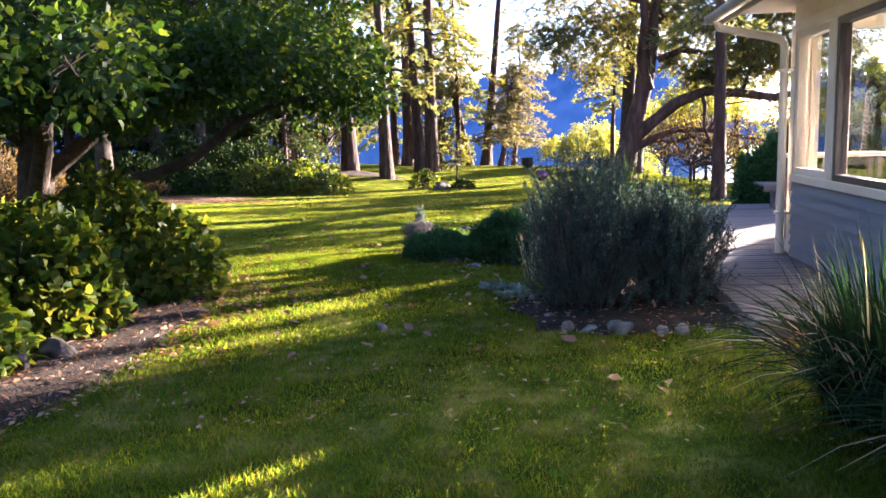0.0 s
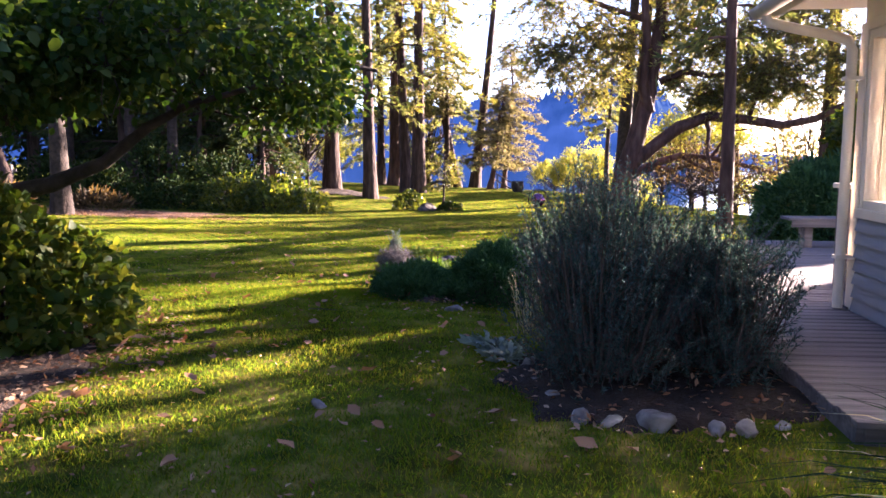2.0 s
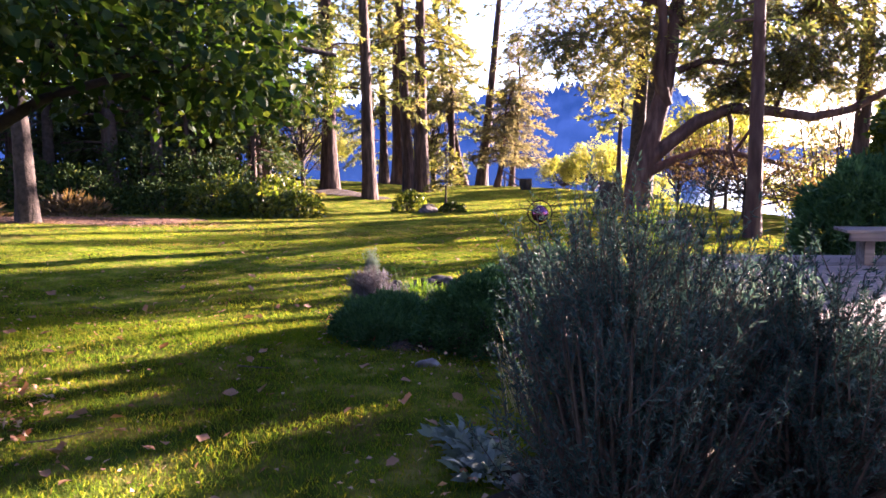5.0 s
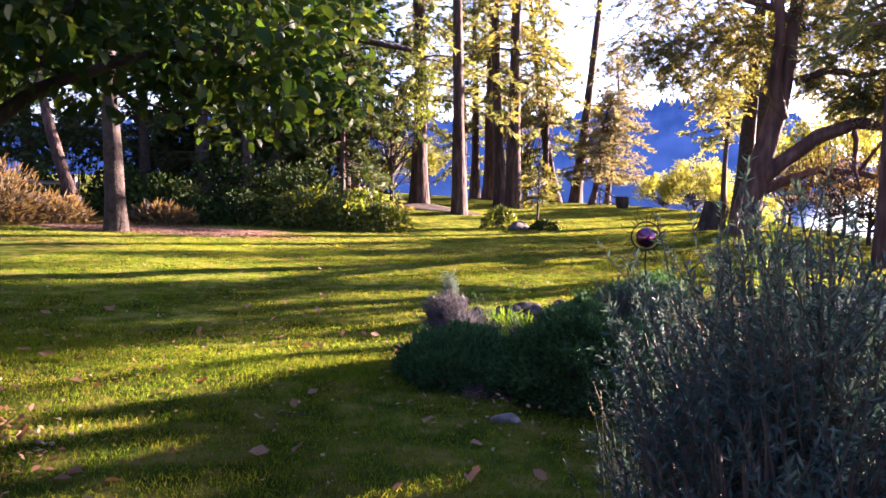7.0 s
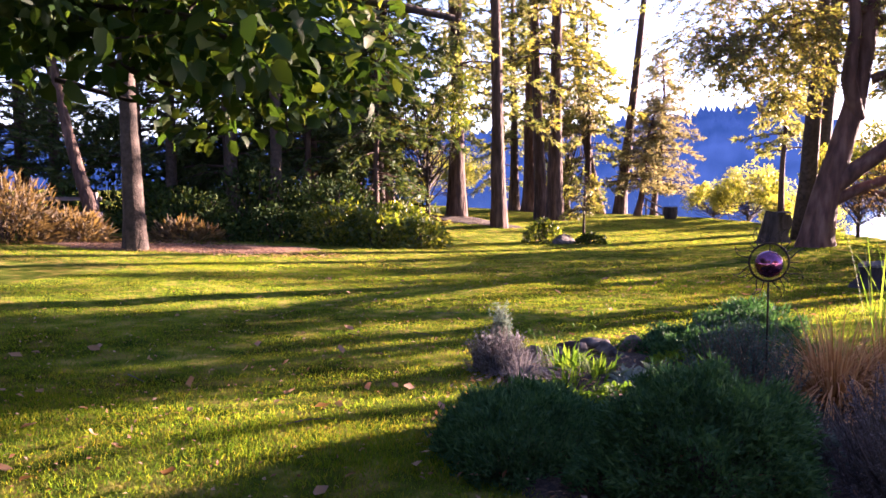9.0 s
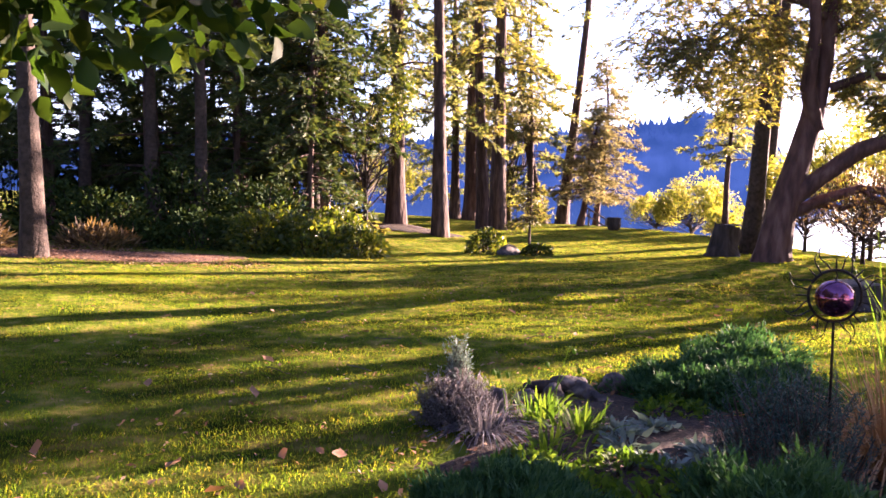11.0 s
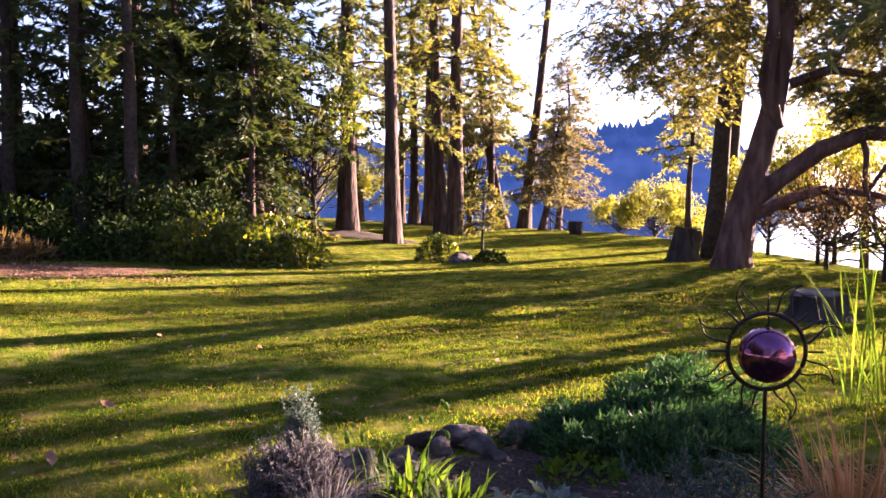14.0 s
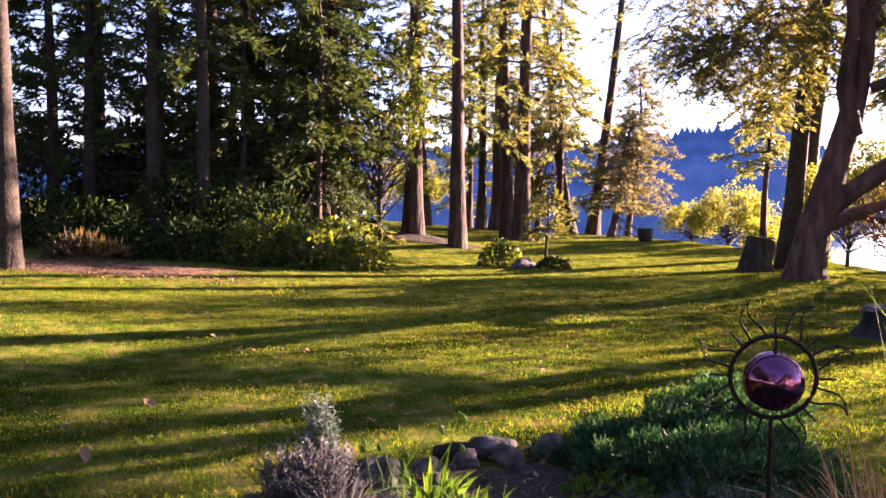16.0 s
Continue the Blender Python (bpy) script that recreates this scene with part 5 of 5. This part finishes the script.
blades("bulb_leaves", (-1.25, 10.9, gz(-1.25, 10.9)), 60, 0.34, 0.028, "bright green strap leaves in the mulch bed", 367, M_STRAP, 0.22, 0.6, 0.8)
blades("bulb_leaves", (-1.45, 10.4, gz(-1.45, 10.4)), 60, 0.28, 0.026, "bright green strap leaves in the mulch bed", 368, M_STRAP, 0.25, 0.6, 0.8)
blades("dry_grass_tuft", (-0.1, 6.2, gz(-0.1, 6.2)), 40, 0.6, 0.006, "pale dry grass stems", 369, M_STRAW, 0.12, 0.3, 1.0)
blades("dry_grass_tuft", (1.25, 7.0, gz(1.25, 7.0)), 160, 0.75, 0.006, "pale sunlit dry grass stems beside the deck", 370, M_STRAW, 0.3, 0.25, 1.0)
blades("woody_lavender", (-1.9, 10.75, gz(-1.9, 10.75)), 280, 0.72, 0.006, "trailing woody grey lavender stems", 371, M_LAVENDER, 0.15, 1.1, 0.55)


for k, (x, y) in enumerate(((-1.25, 9.7), (-0.85, 9.55), (-1.0, 10.15), (-0.55, 9.9), (-1.5, 10.0), (-0.6, 11.7))):
    shrub("ground_cover", (x, y, gz(x, y) - 0.02), 0.3, 0.28, 0.15, "low bright green ground cover in the mulch bed", 372 + k, M_STRAP, 0.05, 420, stems=6)


def rosette(at, n, leaf, seed):
    rs = np.random.RandomState(seed)
    ob = holder("silver_plant", (at[0], at[1], gz(*at)), "low silver-green woolly rosettes", "plant", "silver plants")
    a = rs.uniform(0, 6.28, n)
    P = np.stack([np.cos(a), np.sin(a), np.zeros(n)], -1) * rs.uniform(0, 0.16, (n, 1)) + (0, 0, 0.03)
    D = np.stack([np.cos(a), np.sin(a), rs.uniform(0.1, 1.1, n)], -1) + rs.normal(0, 0.2, (n, 3))
    mesh_object("foliage", *leaves(P, D, leaf * rs.uniform(0.6, 1.2, n), leaf * 0.42, rs), M_SILVER, ob)
    return ob


for k, (x, y) in enumerate(((-0.32, 5.3), (-0.42, 5.55), (-0.25, 5.05), (-0.95, 10.6), (-0.7, 10.25), (-1.0, 10.95), (-0.45, 10.6), (-0.75, 11.2), (-0.3, 10.0))):
    rosette((x, y), 60, 0.11, 380 + k)


# ---- garden ornament: iron sun round a glass ball ----
sx, sy, sz = -0.01, 9.67, 1.075
orn = holder("sun_ornament", (sx, sy, gz(sx, sy)), "black iron sun garden stake holding a violet glass ball", "garden ornament")
zc = sz - gz(sx, sy)
mesh_object("stake", *tube([(0, 0, -0.2), (0.004, 0, 0.4), (0, 0, zc - 0.127)], [0.007, 0.0075, 0.007], 8), M_IRON, orn)
a = np.linspace(0, 2 * math.pi, 49)
ring_pts = np.stack([0.127 * np.cos(a), 0 * a, zc + 0.127 * np.sin(a)], -1)
mesh_object("ring", *tube(ring_pts, [0.0075] * 49, 8), M_IRON, orn)
bm = bmesh.new()
bmesh.ops.create_uvsphere(bm, u_segments=40, v_segments=24, radius=0.091)
bmesh.ops.translate(bm, verts=bm.verts, vec=(0, 0, zc - 0.012))
part("glass_ball", bm, M_BALL, orn, "crackled violet glass ball", True)
mesh_object("hanger", *tube([(0, 0, zc + 0.077), (0.006, 0, zc + 0.1), (0, 0, zc + 0.127)], [0.006, 0.004, 0.003], 6), M_IRON, orn)
for k in range(8):
    c = k * math.pi / 4 + 0.39
    for sgn in (-1, 1):
        t = np.linspace(0, 1, 12)
        # two wavy rods that meet in a flame-shaped tip
        rr_ = 0.13 + 0.118 * t
        aa = c + sgn * (0.19 * (1 - t) ** 1.1) + 0.16 * np.sin(t * 3.6) * t
        mesh_object("ray", *tube(np.stack([rr_ * np.cos(aa), 0 * t, zc + rr_ * np.sin(aa)], -1), np.interp(t, [0, 1], [0.0042, 0.0022]), 6), M_IRON, orn)
    t = np.linspace(0, 1, 4)
    aa = c + math.pi / 8
    rr_ = 0.13 + 0.056 * t
    mesh_object("short_ray", *tube(np.stack([rr_ * math.cos(aa), 0 * t, zc + rr_ * math.sin(aa)], -1), [0.0042, 0.004, 0.0036, 0.003], 6), M_IRON, orn)
orn.rotation_euler = (0, 0, radians(8))


# ---- stumps, barrel, pot, rails ----
def stump(name, at, r, h, label, seed, material, lean=(0, 0), cap=None):
    rs = np.random.RandomState(seed)
    ob = holder(name, at, label, "stump")
    pts = [(0, 0, -0.2), (0, 0, 0.05), (lean[0] * 0.3, lean[1] * 0.3, h * 0.35), (lean[0] * 0.7, lean[1] * 0.7, h * 0.75), (lean[0], lean[1], h)]
    mesh_object("bole", *tube(pts, [r * 1.25, r * 1.1, r * 0.95, r * 0.92, r * 0.9], 18, rs, 0.12, 0.3), material, ob)
    bm = bmesh.new()
    bmesh.ops.create_cone(bm, cap_ends=True, segments=18, radius1=r * 0.95, radius2=r * 0.86, depth=0.05, matrix=Matrix.Translation((lean[0], lean[1], h)))
    for v in bm.verts:
        v.co += Vector(rs.uniform(-0.025, 0.025, 3))
    part("cut_top", bm, cap or material, ob)
    return ob


stump("tree_stump", (2.5, 32.8, gz(2.5, 32.8)), 0.45, 1.0, "dark weathered tall stump on the lawn", 400, M_STUMP, (0.15, 0))
stump("tree_stump", (2.95, 19.9, gz(2.95, 19.9)), 0.42, 0.42, "flat-cut grey stump near the shore", 401, M_STUMP, cap=M_GREYWOOD)
bm = bmesh.new()
rings = [(0.0, 0.26), (0.08, 0.3), (0.3, 0.36), (0.5, 0.33), (0.58, 0.35), (0.62, 0.35), (0.62, 0.29), (0.45, 0.27)]
prev = None
for z, r in rings:
    cur = [bm.verts.new((r * math.cos(2 * math.pi * k / 20), r * math.sin(2 * math.pi * k / 20), z)) for k in range(20)]
    if prev:
        for k in range(20):
            bm.faces.new((prev[k], prev[(k + 1) % 20], cur[(k + 1) % 20], cur[k]))
    prev = cur
bm.faces.new(prev)
tub = part("planter_tub", bm, M_STUMP, None, "", True)
tub.location = (-0.95, 45.6, gz(-0.95, 45.6))
tagged(tub, "dark round wooden planter tub at the end of the lawn", "planter")
bm = bmesh.new()
prev = None
for z, r in ((0, 0.11), (0.05, 0.14), (0.16, 0.19), (0.27, 0.19), (0.36, 0.15), (0.4, 0.17), (0.43, 0.18), (0.43, 0.155), (0.3, 0.15)):
    cur = [bm.verts.new((r * math.cos(2 * math.pi * k / 28), r * math.sin(2 * math.pi * k / 28), z)) for k in range(28)]
    if prev:
        for k in range(28):
            bm.faces.new((prev[k], prev[(k + 1) % 28], cur[(k + 1) % 28], cur[k]))
    prev = cur
bm.faces.new(prev)
pot = part("glazed_pot", bm, M_TEAL, None, "", True)
pot.location = (2.28, 2.45, gz(2.28, 2.45))
tagged(pot, "teal glazed round garden pot beside the house", "pot")
rail = holder("stair_railing", (-2.3, 48.6, gz(-2.3, 48.6)), "weathered wooden railing of stairs down to the lake", "railing")
for k in range(4):
    part("post", box(k * 0.45, k * 0.45 + 0.09, 0, 0.09, -0.6 - k * 0.2, 0.95 - k * 0.28, 0.006), M_GREYWOOD, rail)
for dz in (0.0, -0.4):
    mesh_object("handrail", *tube([(-0.1, 0.04, 0.98 + dz), (0.7, 0.04, 0.52 + dz), (1.6, 0.04, -0.02 + dz)], [0.05] * 3, 6), M_GREYWOOD, rail)
fence = holder("rail_fence", (-21.5, 23.5, gz(-21.5, 23.5)), "old grey wooden rail fence in the brush", "fence")
for k in range(3):
    part("post", box(k * 2.2, k * 2.2 + 0.12, 0, 0.12, -0.3, 1.15, 0.008), M_GREYWOOD, fence)
for z in (0.45, 0.9):
    part("rail", box(0.0, 4.6, 0.12, 0.17, z, z + 0.11, 0.006), M_GREYWOOD, fence)

# a rotten log among the rocks, and nodding seed stems
rs = np.random.RandomState(420)
log = holder("rotten_log", (-1.55, 12.2, gz(-1.55, 12.2) + 0.05), "short rotten brown log among the rocks", "log")
mesh_object("bole", *tube([(-0.22, -0.06, 0), (-0.1, -0.02, 0.012), (0.05, 0.02, 0.005), (0.2, 0.07, 0)], [0.055, 0.065, 0.062, 0.05], 14, rs, 0.15), M_BARKD, log)
for k, x0 in enumerate((-0.22, 0.2)):
    bm = bmesh.new()
    bmesh.ops.create_cone(bm, cap_ends=True, segments=12, radius1=0.05, radius2=0.045, depth=0.02, matrix=Matrix.Translation((x0, -0.06 + 0.13 * k, 0)) @ Matrix.Rotation(math.pi / 2, 4, "Y"))
    part("cut_end", bm, M_STUMP, log)
for k in range(7):
    x, y = -1.5 + rs.uniform(-0.3, 0.35), 11.05 + rs.uniform(-0.25, 0.25)
    ob = holder("seed_stem", (x, y, gz(x, y)), "thin pale green stem with a nodding seed pod", "plant", "seed stems")
    hgt, lx, ly = rs.uniform(0.35, 0.6), rs.uniform(-0.25, 0.25), rs.uniform(-0.2, 0.2)
    tip = np.array([lx, ly, hgt])
    mesh_object("stem", *tube([(0, 0, 0), (lx * 0.25, ly * 0.25, hgt * 0.55), (lx * 0.8, ly * 0.8, hgt * 1.02), tuple(tip)], [0.004, 0.0035, 0.003, 0.0025], 5), M_STRAP, ob)
    mesh_object("pod", *tube([tuple(tip + (0, 0, 0.004)), tuple(tip + (0.004, 0, -0.012)), tuple(tip + (0.008, 0, -0.032)), tuple(tip + (0.01, 0, -0.045))], [0.004, 0.014, 0.012, 0.002], 8), M_STRAP, ob)


# ---- grass, leaf litter ----
def in_bed(x, y):
    hit = (x > 1.55) & (y > 3.3) & (y < 12.4)
    hit |= (x > WX - 0.05) & (y < YC)
    for cx, cy, rx, ry in BEDS:
        hit |= ((x - cx) / rx) ** 2 + ((y - cy) / ry) ** 2 < 0.8
    return hit


def grass(name, n, x0, x1, y0, y1, length, width, seed, material=M_GRASS, label="short mown grass, partly dry"):
    rs = np.random.RandomState(seed)
    x, y = rs.uniform(x0, x1, n), y0 + (y1 - y0) * rs.rand(n) ** 1.35
    # blades stand in tufts
    x, y = x + rs.normal(0, 0.03, n), y + rs.normal(0, 0.03, n)
    keep = ~in_bed(x, y)
    x, y = x[keep], y[keep]
    n = len(x)
    thick = np.array([noise.noise((a * 0.9, b_ * 0.9, 7)) + 0.6 * noise.noise((a * 4, b_ * 4, 2)) for a, b_ in zip(x, y)])
    z = ground_z(x, y) + tufts(x, y)
    P = np.stack([x, y, z - 0.004], -1)
    D = rs.normal(0, 0.55, (n, 3)) + (0, 0, 1.0)
    D[:, 2] = np.abs(D[:, 2])
    L = length * rs.uniform(0.5, 1.3, n) * (1 + 0.45 * thick)
    ob = mesh_object(name, *rhombs(P, D, L, width * rs.uniform(0.7, 1.3, n), rs, 0.05), material)
    return tagged(ob, label, "grass", kind="stuff")


grass("grass", 240000, -6.5, 3.2, 0.4, 9.0, 0.042, 0.0055, 501)
grass("grass", 250000, -11, 3.5, 8.0, 20.0, 0.038, 0.0055, 502)
grass("grass", 110000, -16, 5.5, 18.0, 46.0, 0.045, 0.01, 503)
grass("dry_grass", 60000, -17, 5.5, 17.0, 47.0, 0.042, 0.01, 504, M_GRASSDRY, "sun-dried brownish grass towards the trees")
grass("dry_grass", 26000, -6, 1.5, 0.6, 14.0, 0.034, 0.005, 505, M_GRASSDRY, "dry straw blades in the mown grass")
rs = np.random.RandomState(510)
kinds = []
for k in range(4):
    V, F = leaves([(0, 0, 0.012)], [(1, 0, 0.1)], 0.07 + 0.02 * k, 0.05 + 0.012 * k, np.random.RandomState(k), N=np.array([[0, 0.2, 1.0]]), fold=0.25, droop=0.05 - 0.08 * k)
    me = mesh_object("fallen_leaf", V, F, M_FALLEN)
    kinds.append(me.data)
    bpy.data.objects.remove(me)
done = 0
while done < 230:
    x, y = rs.uniform(-7, 2.4), rs.uniform(1.5, 20) if done < 120 else rs.uniform(2, 10)
    if in_bed(np.array([x]), np.array([y]))[0]:
        continue
    ob = new("fallen_leaf", kinds[done % 4])
    ob.location = (x, y, gz(x, y) + 0.03)
    ob.rotation_euler = (rs.uniform(-0.5, 0.5), rs.uniform(-0.4, 0.4), rs.uniform(0, 6.28))
    tagged(ob, "dry brown fallen leaf on the grass", "leaf", "fallen leaves")
    done += 1
for k in range(9):
    x, y = ((-4.1, 12.3), (-3.0, 8.8), (-3.6, 14.2), (-2.7, 5.2), (-3.4, 12.6), (-5.0, 9.6), (-2.2, 7.0), (-1.9, 15.0), (-2.9, 4.4))[k]
    w = rs.uniform(-0.2, 0.2, 2)
    p = [(x - 0.15, y - w[0], gz(x, y) + 0.03), (x, y, gz(x, y) + 0.045), (x + 0.16, y + w[1], gz(x, y) + 0.035)]
    tagged(mesh_object("twig", *tube(p, [0.006, 0.005, 0.003], 5), M_TWIG), "thin fallen twig on the grass", "twig", "fallen twigs")
# small broken leaves and needles strewn in the grass
rs = np.random.RandomState(521)
m = 5200
lx, ly = rs.uniform(-9, 2.6, m), 1.2 + 22 * rs.rand(m) ** 1.2
ok = ~in_bed(lx, ly)
lx, ly = lx[ok], ly[ok]
P = np.stack([lx, ly, ground_z(lx, ly) + 0.032], -1)
tagged(mesh_object("leaf_litter", *rhombs(P, rs.normal(0, 1, P.shape) * (1, 1, 0.3), rs.uniform(0.02, 0.06, len(P)), rs.uniform(0.012, 0.03, len(P)), rs, 0.2, N=unit(rs.normal(0, 0.5, P.shape) + (0, 0, 1))), M_FALLEN), "small broken brown leaves strewn in the grass", "leaf litter", kind="stuff")
# bark chips and leaf litter on the beds
rs = np.random.RandomState(530)
cp = []
for cx, cy, rx, ry, m in ((-3.85, 3.2, 1.2, 3.2, 2600), (-0.55, 9.95, 1.75, 2.35, 900), (0.72, 4.75, 1.1, 1.45, 450), (-13.0, 22.2, 4.2, 1.8, 3600)):
    a, q = rs.uniform(0, 6.28, m), np.sqrt(rs.uniform(0, 1.12, m))
    cp.append(np.stack([cx + rx * q * np.cos(a), cy + ry * q * np.sin(a)], -1))
cp = np.concatenate(cp)
P = np.concatenate([cp, (ground_z(cp[:, 0], cp[:, 1]) + 0.045)[:, None]], 1)
D = rs.normal(0, 1, P.shape) * (1, 1, 0.25)
tagged(mesh_object("bark_chips", *rhombs(P, D, rs.uniform(0.03, 0.08, len(P)), rs.uniform(0.012, 0.04, len(P)), rs, 0.2, N=unit(rs.normal(0, 0.4, P.shape) + (0, 0, 1))), M_FALLEN), "brown bark chips and dead leaves", "mulch", kind="stuff")
